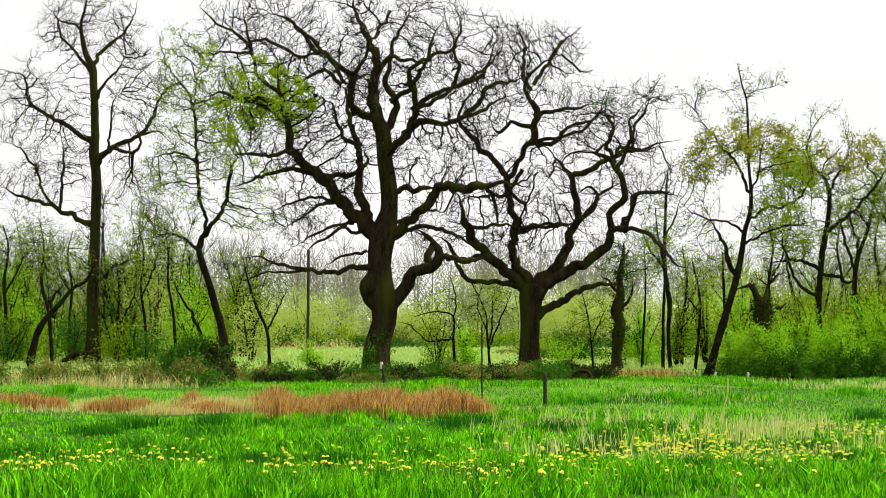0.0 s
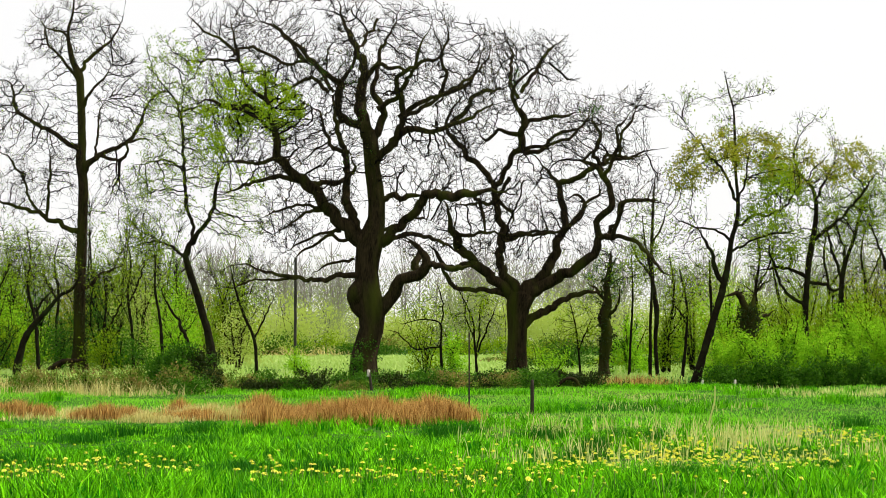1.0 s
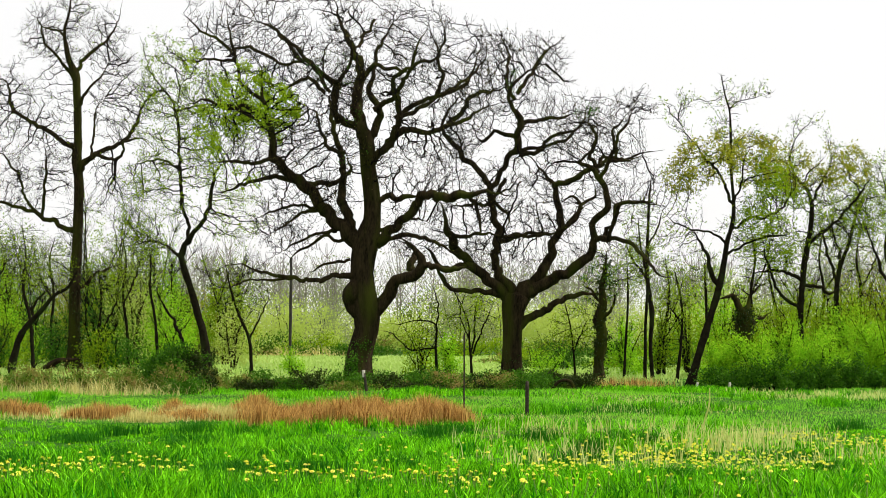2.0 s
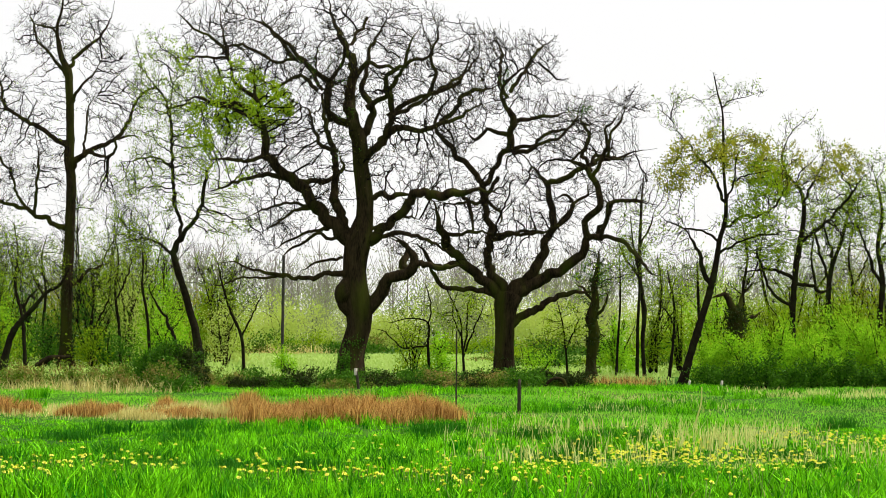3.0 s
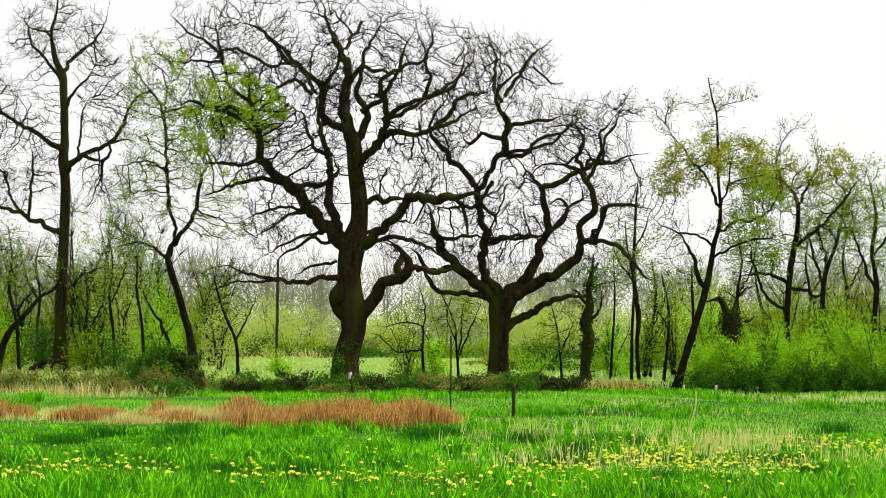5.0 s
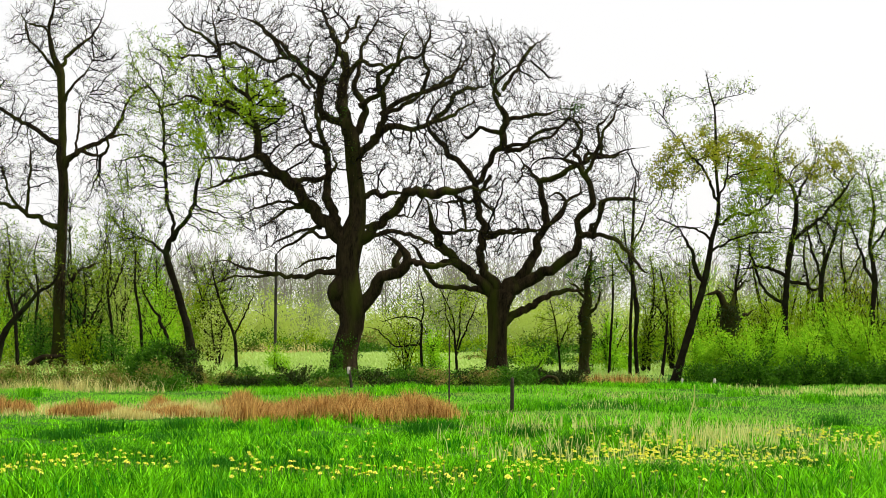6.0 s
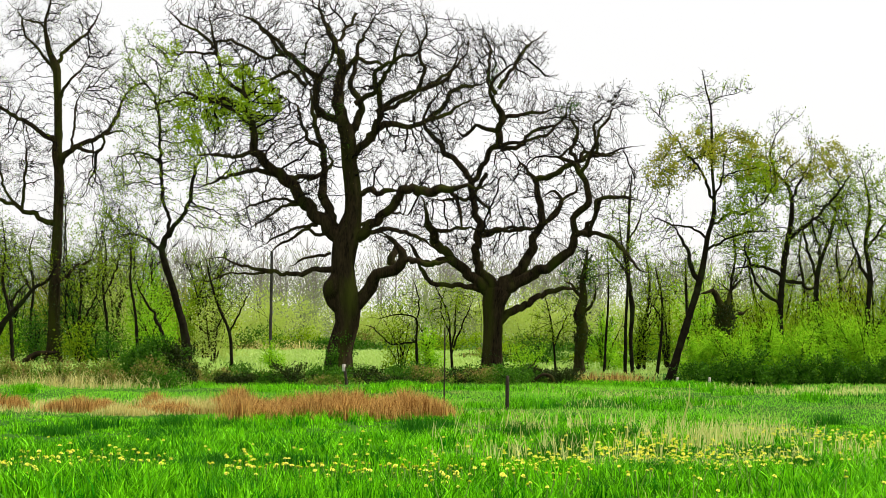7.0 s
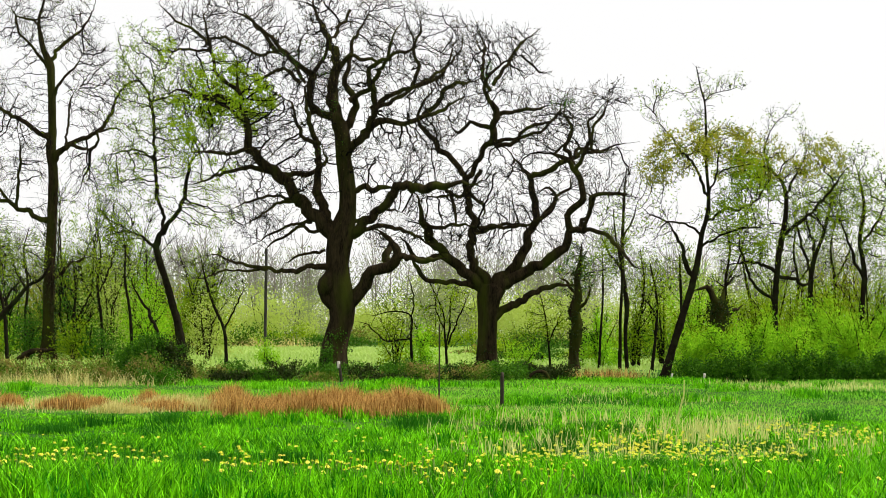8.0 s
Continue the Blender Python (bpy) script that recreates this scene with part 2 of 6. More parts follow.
class Tree:
    """A tree as an Empty at its foot: trunk, limbs, twigs and leaves are its parts."""

    def __init__(self, name, base, label, category, bark, seed):
        self.root = tagged(new(name), label, category)
        self.root.location = base
        self.bark, self.rng = bark, np.random.default_rng(seed)
        self.nodes = []

    def limb(self, name, points):
        thick = max(p[3] for p in points)
        path = smooth_path(points, max(0.12, thick * 0.55))
        n = len(path)
        if name != "trunk":  # crooked wood between the bends
            wig = self.rng.normal(0, 1, (n, 3))
            wig = (wig + np.roll(wig, 1, 0)) / 2
            wig[:2] = 0
            path[:, :3] += wig * np.minimum(0.075, 0.02 + path[:, 3:4] * 0.35)
        if name == "limb":  # fine ends
            path[:, 3] *= np.clip((n - np.arange(n)) / (0.35 * n), 0.3, 1)
        sides = 40 if thick > 0.45 else 18 if thick > 0.25 else 10 if thick > 0.1 else 7
        end = path[-1:].copy()
        end[0, :3] += (path[-1, :3] - path[-2, :3]) * 0.5
        end[0, 3] = 0.003
        v, f = tube(np.vstack([path, end]), sides, self.rng, 0.06 if thick > 0.2 else 0.09)
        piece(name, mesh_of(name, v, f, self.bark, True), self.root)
        if name == "trunk":
            self.stem = path
        skip = 0.6 if name == "trunk" else 0.3
        self.nodes.append(path[int(n * skip):, :3])

    def crown(self, blobs, count, twig, leaf_count, leaf=None, leaf_size=0.10, leaf_name="foliage", shoot=1.3, buds=0):
        rng = self.rng
        vol = np.array([b[3] * b[4] * b[5] for b in blobs])
        pick = rng.choice(len(blobs), count, p=vol ** 0.7 / (vol ** 0.7).sum())
        b = np.array(blobs)[pick]
        q = rng.normal(0, 1, (count, 3))
        q = q / np.linalg.norm(q, axis=1)[:, None] * rng.uniform(0, 1, (count, 1)) ** 0.5
        targets = b[:, :3] + q * b[:, 3:]
        gaps = np.array([noise.noise(Vector(t) * 0.75) for t in targets])
        targets = targets[gaps > -0.17]
        start = np.vstack(self.nodes)
        nodes, parent = grow(start, targets, 0.20, 2.9, 0.29, 0.24, rng)
        n0, n = len(start), len(nodes)
        kids = np.zeros(n)
        area = np.full(n, twig ** 1.8)
        for i in range(n - 1, n0 - 1, -1):
            if kids[i]:
                area[i] = max(area[i], kids[i])
            if parent[i] >= 0:
                kids[parent[i]] += area[i]
        rad = np.minimum(area ** (1 / 1.8), 0.085)
        # chains: each node goes on into its thickest child
        child = {}
        for i in range(n0, n):
            child.setdefault(parent[i], []).append(i)
        chunks, tips = [], []
        heads = [c for i in range(n0) for c in child.get(i, [])]
        while heads:
            h = heads.pop()
            chain = [parent[h], h]
            while chain[-1] in child:
                c = sorted(child[chain[-1]], key=lambda k: -rad[k])
                heads += c[1:]
                chain.append(c[0])
            pts = np.column_stack([nodes[chain], rad[chain]])
            pts[0, 3] = rad[h]
            tips.append(pts[-1, :3])
            pts[-1, 3] *= 0.6
            chunks.append(tube(pts, 4 if pts[0, 3] > 0.025 else 3))
        # fine end shoots that fan out along their branch
        at = np.nonzero(rad[n0:] < twig * 2.6)[0] + n0
        m = int(len(at) * shoot)
        if m:
            pick = at[rng.integers(0, len(at), m)]
            o = nodes[pick]
            way = unit(o - nodes[parent[pick]])
            far = unit(o - start.mean(0))
            d1 = unit(way * 0.9 + far * 0.45 + rng.normal(0, 0.55, (m, 3)) + np.array((0, 0, 0.25)))
            d2 = unit(d1 + rng.normal(0, 0.35, (m, 3)) + np.array((0, 0, 0.22)))
            L = rng.uniform(0.09, 0.27, (m, 1))
            p1, p2 = o + d1 * L, o + d1 * L + d2 * L
            chunks.append(shoots(o, p1, p2, twig * 0.62))
            tips = np.vstack([tips, p1, p2])
            if buds:
                c = p2[rng.integers(0, m, buds)] + rng.normal(0, 0.035, (buds, 3))
                bud_mesh = mesh_of("budding", *leaves_at(c, 0.075, rng, 0, 0.55), oak_bud)
        if chunks:
            v, f = joined(chunks)
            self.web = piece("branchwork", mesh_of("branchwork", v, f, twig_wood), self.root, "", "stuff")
        if buds and m:
            piece("budding", bud_mesh, self.web, "swelling brown-green buds", "stuff")
        if leaf_count and len(tips):
            tips = np.asarray(tips)
            c = tips[rng.integers(0, len(tips), leaf_count)] + rng.normal(0, 0.09, (leaf_count, 3))
            v, f = leaves_at(c, leaf_size, rng)
            piece(leaf_name, mesh_of(leaf_name, v, f, leaf or leaf_young), self.web, "small fresh green leaves", "stuff")
        self.tips = np.asarray(tips)

    def ivy(self, count, low, high, mat, size, label):
        """Leaves that cling round the stem between two heights, in bunches."""
        p = self.stem[(self.stem[:, 2] > low) & (self.stem[:, 2] < high)]
        bunch = p[self.rng.integers(0, len(p), count // 25 + 1)]
        a = self.rng.uniform(0, 6.28, len(bunch))
        at = bunch[:, :3] + np.stack([np.cos(a), np.sin(a), 0 * a], -1) * bunch[:, 3:4] * 1.05
        c = at[self.rng.integers(0, len(at), count)] + self.rng.normal(0, 0.13, (count, 3))
        v, f = leaves_at(c, size, self.rng, 0.5, 0.7)
        piece("ivy", mesh_of("ivy", v, f, mat), self.root, label, "stuff")

    def leafage(self, name, blobs, count, mat, size, label):
        """Leaves on the shoots that lie within the given parts of the crown."""
        inside = np.zeros(len(self.tips), dtype=bool)
        for b in blobs:
            b = np.array(b)
            inside |= (((self.tips - b[:3]) / b[3:]) ** 2).sum(1) < 1
        near = self.tips[inside]
        if len(near):
            near = near[np.array([noise.noise(Vector(t) * 1.1) for t in near]) > -0.12]
        if len(near):
            tufts = near[self.rng.integers(0, len(near), count // 12 + 1)]
            c = tufts[self.rng.integers(0, len(tufts), count)] + self.rng.normal(0, 0.085, (count, 3))
            v, f = leaves_at(c, size, self.rng)
            piece(name, mesh_of(name, v, f, mat), self.web, label, "stuff")




# ---- ground ----
def lie(x, y):
    """Height of the meadow: nearly level, with soft swells."""
    return 0.05 * np.sin(x * 0.31 + 1.0) * np.sin(y * 0.23) + 0.03 * np.sin(x * 0.9 + y * 0.6)


gx = np.concatenate([np.linspace(-2500, -60, 14), np.linspace(-50, 50, 101), np.linspace(60, 2500, 14)])
gy = np.concatenate([np.linspace(-1200, -10, 8), np.linspace(0, 140, 141), np.linspace(150, 400, 12), np.linspace(500, 4200, 10)])
X, Y = np.meshgrid(gx, gy, indexing="ij")
fade = np.clip((130 - np.abs(Y - 60)) / 60, 0, 1) * np.clip((50 - np.abs(X)) / 10, 0, 1)
Z = lie(X, Y) * fade
gi, gj = np.meshgrid(np.arange(len(gx) - 1), np.arange(len(gy) - 1), indexing="ij")
gn = len(gy)
quads = np.stack([gi * gn + gj, (gi + 1) * gn + gj, (gi + 1) * gn + gj + 1, gi * gn + gj + 1], -1).reshape(-1, 4)
ground = piece("ground", mesh_of("ground", np.stack([X, Y, Z], -1).reshape(-1, 3), quads, soil_green, True), None, "green level spring meadow", "structure")


# ---- grass ----
def blades(name, x, y, height, width, lean, mat, label, seed, base=None, parent=None, category="grass"):
    """Curved three-triangle blades rooted at x, y."""
    rng = np.random.default_rng(seed)
    n = len(x)
    z = lie(x, y) if base is None else base
    a = rng.uniform(0, 2 * math.pi, n)
    side = np.stack([np.cos(a), np.sin(a), np.zeros(n)], -1) * (width * rng.uniform(0.6, 1.3, n))[:, None] * 0.5
    b = rng.uniform(0, 2 * math.pi, n)
    out = np.stack([np.cos(b), np.sin(b), np.zeros(n)], -1) * (height * lean * rng.uniform(0.1, 1.0, n))[:, None]
    root = np.stack([x, y, z - 0.02], -1)
    mid = root + out * 0.35 + np.stack([np.zeros(n), np.zeros(n), height * 0.6], -1)
    tip = root + out + np.stack([np.zeros(n), np.zeros(n), height], -1)
    v = np.stack([root - side, root + side, mid - side * 0.8, mid + side * 0.8, tip], 1).reshape(-1, 3)
    k = np.arange(n)[:, None] * 5
    f = np.concatenate([k + np.array([[0, 1, 3]]), k + np.array([[0, 3, 2]]), k + np.array([[2, 3, 4]])], 1).reshape(-1, 3)
    ob = piece(name, mesh_of(name, v, f, mat), parent, label, "stuff")
    return tagged(ob, category=category) if parent is None else ob


def patchy(x, y, s, seed):
    """Smooth patches between 0 and 1."""
    r = np.random.default_rng(seed)
    v = np.zeros(len(x))
    for k in range(6):
        a, p = r.uniform(0, 6.28), r.uniform(0, 6.28)
        w = s * r.uniform(0.6, 2.2)
        v += np.sin((x * math.cos(a) + y * math.sin(a) * 0.7) * w + p)
    return 0.5 + 0.5 * np.tanh(v * 0.55)


def tufted(x, y, seed, per=12, spread=0.05):
    """Draw scattered roots together into tufts, with bare gaps between."""
    r = np.random.default_rng(seed)
    n = len(x)
    c = r.integers(0, max(n // per, 1), n)
    return x[c] + r.normal(0, spread, n), y[c] + r.normal(0, spread * 1.6, n)


def scatter(n, y0, y1, seed, margin=1.0, power=1.0):
    """Points in the wedge of meadow that opens away from the lane."""
    r = np.random.default_rng(seed)
    y = y0 + (y1 - y0) * r.uniform(0, 1, n) ** power
    x = r.uniform(-1, 1, n) * (y * 0.262 + margin) + y * 0.012
    return x, y, r


x, y, r = scatter(135000, 16.5, 35.5, 11)
x, y = tufted(x, y, 10, 20, 0.06)
tall = patchy(x, y, 0.9, 5)
near_rank = np.clip((22.0 - y) / 3.0, 0, 1)
h = (0.05 + (0.13 + 0.10 * near_rank) * tall ** 1.5) * r.uniform(0.4, 1.4, len(x)) * (0.5 + 0.85 * patchy(x, y, 8.0, 77))
blades("grass", x, y, h, 0.019, 0.9, grass_lush, "lush green spring grass of uneven height", 12)
x, y, r = scatter(68000, 34, 66, 13)
h = (0.04 + 0.07 * patchy(x, y, 0.6, 8)) * r.uniform(0.5, 1.4, len(x))
blades("pasture_grass", x, y, h, 0.020, 1.0, grass_pasture, "short bright green pasture grass", 14)
x, y, r = scatter(5000, 1.0, 17, 17, 6.0)
h = (0.05 + 0.10 * patchy(x, y, 0.9, 6)) * r.uniform(0.4, 1.4, len(x))
blades("verge_grass", x, y, h, 0.014, 0.9, grass_lush, "short green grass of the verge", 18)


# ---- the trees along the field edge ----

tree = Tree("oak_tree", (-2.37, 66.5, 0), "old gnarled oak with bare twisted limbs and swollen trunk", "tree", bark_oak, 1)
tree.limb("trunk", [(-0.09, 0.00, -0.08, 0.719), (-0.11, 0.00, 0.39, 0.550), (-0.09, 0.00, 1.02, 0.465), (0.04, 0.00, 1.54, 0.423), (0.19, 0.00, 2.07, 0.412), (0.21, 0.00, 2.54, 0.465), (0.13, 0.00, 2.96, 0.529), (0.04, 0.00, 3.55, 0.476), (-0.00, 0.00, 4.19, 0.423), (0.02, 0.00, 4.72, 0.444), (0.10, 0.00, 5.20, 0.465), (0.23, 0.00, 5.67, 0.402), (0.36, 0.00, 6.20, 0.307), (0.38, 0.00, 6.84, 0.296), (0.30, 0.00, 7.54, 0.296), (0.19, 0.00, 8.18, 0.264), (0.19, 0.00, 8.82, 0.296), (0.10, 0.00, 9.46, 0.275)])
tree.limb("limb", [(0.00, 0.00, 9.29, 0.250), (-0.17, 0.08, 10.04, 0.235), (-0.26, 0.18, 11.02, 0.203), (-0.10, 0.29, 11.90, 0.172), (-0.38, 0.41, 12.56, 0.125), (-0.70, 0.53, 13.23, 0.094), (-1.03, 0.66, 14.12, 0.070), (-1.36, 0.80, 15.23, 0.039)])
tree.limb("limb", [(0.02, 0.00, 4.90, 0.300), (-0.57, -0.06, 5.62, 0.266), (-1.20, -0.14, 6.40, 0.227), (-1.72, -0.23, 7.03, 0.211), (-2.35, -0.32, 7.55, 0.196), (-2.87, -0.42, 7.97, 0.172), (-3.28, -0.52, 8.49, 0.157), (-3.33, -0.63, 9.11, 0.141), (-3.47, -0.74, 9.73, 0.125), (-3.67, -0.85, 10.45, 0.110), (-3.72, -0.96, 11.18, 0.086), (-3.79, -1.08, 11.79, 0.063), (-4.16, -1.20, 12.30, 0.039)])
tree.limb("limb", [(-0.14, -0.03, 5.15, 0.215), (-0.51, 0.09, 6.31, 0.196), (-0.82, 0.25, 7.07, 0.164), (-0.74, 0.43, 8.01, 0.133), (-0.88, 0.62, 8.82, 0.110), (-1.19, 0.82, 9.71, 0.094), (-1.37, 1.03, 10.71, 0.094), (-1.21, 1.25, 11.39, 0.070), (-1.61, 1.47, 12.08, 0.063)])
tree.limb("limb", [(-1.33, 1.14, 11.16, 0.063), (-2.14, 1.24, 12.30, 0.063), (-3.12, 1.36, 12.28, 0.055), (-3.78, 1.50, 12.63, 0.055), (-4.55, 1.65, 12.98, 0.055), (-5.11, 1.81, 12.97, 0.055), (-5.30, 1.97, 13.70, 0.047), (-5.47, 2.14, 14.73, 0.031)])
tree.limb("limb", [(-5.04, 1.81, 12.97, 0.055), (-5.16, 1.86, 12.51, 0.063), (-5.89, 1.94, 12.55, 0.047), (-6.88, 2.02, 12.49, 0.039), (-7.65, 2.11, 12.66, 0.023)])
tree.limb("limb", [(0.47, 0.00, 5.29, 0.235), (1.13, -0.16, 5.87, 0.172), (1.66, -0.38, 6.39, 0.157), (2.08, -0.62, 6.90, 0.172), (2.39, -0.87, 7.13, 0.172), (3.02, -1.14, 6.96, 0.172), (3.74, -1.42, 7.08, 0.157), (4.76, -1.70, 7.12, 0.110), (5.47, -2.00, 6.95, 0.055)])
tree.limb("limb", [(0.42, 0.00, 6.90, 0.157), (0.91, -0.16, 7.08, 0.117), (1.44, -0.37, 7.00, 0.110), (2.04, -0.60, 7.07, 0.125)])
tree.limb("limb", [(0.25, 0.00, 8.33, 0.188), (0.91, -0.08, 8.92, 0.141), (1.44, -0.19, 9.56, 0.125), (2.08, -0.31, 9.49, 0.102), (2.71, -0.44, 9.53, 0.094), (3.13, -0.57, 9.71, 0.094), (3.75, -0.71, 9.90, 0.078), (4.48, -0.85, 10.31, 0.063), (5.31, -1.00, 10.58, 0.039)])
tree.limb("limb", [(0.08, 0.00, 8.97, 0.172), (0.46, 0.10, 9.83, 0.133), (0.52, 0.22, 10.43, 0.125), (0.20, 0.36, 11.05, 0.102), (0.37, 0.51, 11.93, 0.078), (0.57, 0.67, 12.82, 0.063), (1.00, 0.83, 13.72, 0.047), (1.32, 1.00, 14.73, 0.031)])
tree.limb("limb", [(0.85, -0.08, 8.85, 0.125), (1.27, -0.21, 9.90, 0.117), (1.30, -0.39, 10.62, 0.110), (1.11, -0.58, 11.34, 0.094), (1.41, -0.78, 11.65, 0.078), (2.08, -0.99, 11.97, 0.070), (2.81, -1.22, 12.19, 0.047), (2.50, -1.45, 13.10, 0.031), (2.29, -1.68, 13.89, 0.023)])
tree.limb("limb", [(1.32, -0.21, 10.01, 0.094), (2.07, -0.00, 10.44, 0.078), (2.71, 0.27, 10.88, 0.070), (3.57, 0.57, 11.38, 0.063), (4.22, 0.89, 12.03, 0.047), (4.66, 1.23, 12.80, 0.031), (4.45, 1.59, 13.85, 0.023)])
tree.limb("limb", [(-0.09, 0.04, 9.68, 0.188), (-0.78, -0.06, 9.99, 0.125), (-1.07, -0.18, 10.16, 0.110), (-1.04, -0.31, 10.74, 0.102), (-0.91, -0.46, 11.31, 0.094), (-1.49, -0.61, 11.52, 0.094), (-2.00, -0.77, 12.03, 0.086), (-2.51, -0.94, 12.55, 0.070), (-3.13, -1.11, 13.05, 0.055), (-3.53, -1.28, 13.65, 0.039), (-3.61, -1.46, 14.46, 0.031)])
tree.limb("limb", [(0.25, 0.00, 2.54, 0.313), (0.76, -0.06, 3.17, 0.258), (1.12, -0.14, 3.76, 0.219), (1.34, -0.24, 4.01, 0.203), (1.76, -0.33, 4.03, 0.203), (2.16, -0.44, 4.25, 0.196), (2.29, -0.54, 4.59, 0.172), (2.12, -0.65, 4.92, 0.125), (1.91, -0.77, 5.21, 0.094), (1.45, -0.88, 5.47, 0.070), (0.79, -1.00, 5.57, 0.039)])
tree.limb("limb", [(2.20, -0.49, 4.48, 0.125), (2.71, -0.86, 4.40, 0.102), (3.33, -1.35, 4.28, 0.094), (3.98, -1.89, 4.42, 0.070)])
tree.limb("limb", [(0.00, 0.00, 4.14, 0.172), (-0.57, -0.06, 4.18, 0.110), (-1.09, -0.13, 4.08, 0.094), (-1.83, -0.21, 3.90, 0.086), (-2.56, -0.30, 4.01, 0.070), (-3.18, -0.40, 4.11, 0.063), (-3.91, -0.49, 4.21, 0.055), (-4.43, -0.59, 4.48, 0.039), (-5.05, -0.69, 4.41, 0.031), (-5.70, -0.80, 4.11, 0.023)])
tree.limb("limb", [(-2.56, -0.30, 3.99, 0.055), (-3.39, -0.47, 3.87, 0.047), (-4.00, -0.69, 3.95, 0.039), (-4.70, -0.94, 3.69, 0.031), (-5.61, -1.20, 3.56, 0.023)])
tree.limb("burl", [(0.13, 0.00, 4.23, 0.172), (-0.17, 0.00, 3.70, 0.321), (-0.44, 0.00, 3.28, 0.345), (-0.30, 0.00, 2.92, 0.280), (0.05, 0.00, 2.62, 0.200)])
tree.limb("stem", [(-0.42, 0.00, -0.12, 0.344), (-0.38, -0.05, 0.60, 0.266), (-0.22, -0.12, 1.20, 0.210), (-0.06, -0.14, 1.75, 0.120)])
tree.limb("limb", [(-2.31, -0.32, 7.58, 0.117), (-2.99, -0.19, 7.74, 0.094), (-3.53, -0.02, 7.75, 0.078), (-4.29, 0.17, 7.58, 0.063), (-5.17, 0.37, 7.30, 0.047), (-5.94, 0.58, 7.16, 0.023)])
tree.limb("limb", [(-3.24, -0.52, 8.55, 0.094), (-3.97, -1.00, 8.19, 0.070), (-4.73, -1.63, 8.25, 0.055), (-5.37, -2.32, 8.05, 0.031)])
tree.limb("limb", [(-3.37, -0.68, 9.31, 0.078), (-4.17, -1.08, 10.00, 0.063), (-4.94, -1.61, 10.15, 0.047), (-5.80, -2.18, 10.11, 0.031)])
tree.limb("limb", [(-0.99, -0.10, 5.77, 0.078), (-1.75, 0.27, 5.69, 0.055), (-2.64, 0.76, 5.29, 0.039), (-3.44, 1.30, 4.88, 0.023)])
tree.limb("limb", [(-0.09, -0.00, 11.53, 0.106), (0.38, -0.14, 12.00, 0.084), (0.92, -0.34, 11.88, 0.067), (1.55, -0.58, 11.72, 0.052), (2.18, -0.84, 11.93, 0.031)])
tree.limb("limb", [(0.38, -0.00, 10.36, 0.116), (1.06, -0.16, 10.72, 0.095), (1.44, -0.39, 11.32, 0.084), (1.78, -0.65, 11.88, 0.063), (2.04, -0.95, 12.72, 0.046), (2.49, -1.27, 13.44, 0.027)])
tree.limb("limb", [(1.18, -0.00, 10.03, 0.106), (1.90, -0.04, 10.52, 0.089), (2.71, -0.10, 10.85, 0.084), (3.59, -0.17, 11.14, 0.068), (4.14, -0.25, 11.98, 0.055), (4.39, -0.33, 12.97, 0.032)])
tree.limb("limb", [(2.71, -0.00, 10.87, 0.068), (2.96, -0.18, 11.61, 0.063), (2.75, -0.45, 12.21, 0.053), (3.02, -0.76, 13.01, 0.042), (2.81, -1.10, 13.79, 0.025)])
tree.limb("limb", [(-0.93, -0.00, 9.82, 0.106), (-1.14, -0.17, 10.65, 0.095), (-0.93, -0.42, 11.36, 0.084), (-0.54, -0.71, 11.95, 0.063), (-0.42, -1.04, 12.75, 0.046), (-0.72, -1.39, 13.53, 0.029)])
tree.limb("limb", [(-1.48, -0.00, 11.00, 0.085), (-2.05, -0.08, 11.50, 0.068), (-2.68, -0.19, 11.29, 0.055), (-3.36, -0.31, 10.91, 0.032)])
tree.limb("limb", [(-2.48, 0.00, 7.54, 0.116), (-1.75, 0.22, 7.56, 0.106), (-1.09, 0.54, 7.67, 0.096), (-0.55, 0.92, 8.14, 0.075), (-0.74, 1.34, 8.90, 0.054)])
tree.limb("limb", [(-0.68, 0.00, 8.73, 0.095), (-1.28, 0.16, 8.88, 0.085), (-1.59, 0.39, 9.55, 0.068), (-1.89, 0.66, 10.33, 0.053), (-2.44, 0.96, 10.70, 0.034)])
tree.limb("limb", [(-1.14, 0.00, 6.27, 0.085), (-1.96, 0.14, 6.70, 0.064), (-2.72, 0.34, 6.76, 0.053), (-3.59, 0.58, 6.46, 0.038), (-4.36, 0.85, 6.15, 0.021)])
tree.limb("limb", [(-1.53, -0.00, 6.56, 0.074), (-2.25, -0.21, 6.46, 0.055), (-2.86, -0.53, 5.95, 0.042), (-3.46, -0.89, 5.58, 0.025)])
tree.limb("limb", [(-0.42, 0.00, 5.35, 0.085), (-1.42, 0.02, 5.57, 0.063), (-2.16, 0.05, 5.14, 0.049), (-2.70, 0.08, 4.72, 0.032), (-2.97, 0.12, 4.19, 0.021)])
tree.limb("limb", [(-0.47, -0.00, 4.72, 0.063), (-1.26, -0.29, 4.56, 0.048), (-2.01, -0.71, 4.12, 0.029)])
tree.limb("limb", [(-3.54, -0.00, 9.82, 0.085), (-4.26, -0.17, 10.38, 0.074), (-5.08, -0.43, 10.38, 0.067), (-5.84, -0.72, 10.56, 0.054), (-6.78, -1.05, 10.30, 0.033)])
tree.limb("limb", [(-3.64, -0.00, 10.57, 0.074), (-4.58, -0.16, 11.29, 0.063), (-4.70, -0.38, 11.79, 0.055), (-4.84, -0.65, 12.39, 0.052), (-4.98, -0.94, 13.19, 0.048), (-4.78, -1.26, 13.87, 0.031)])
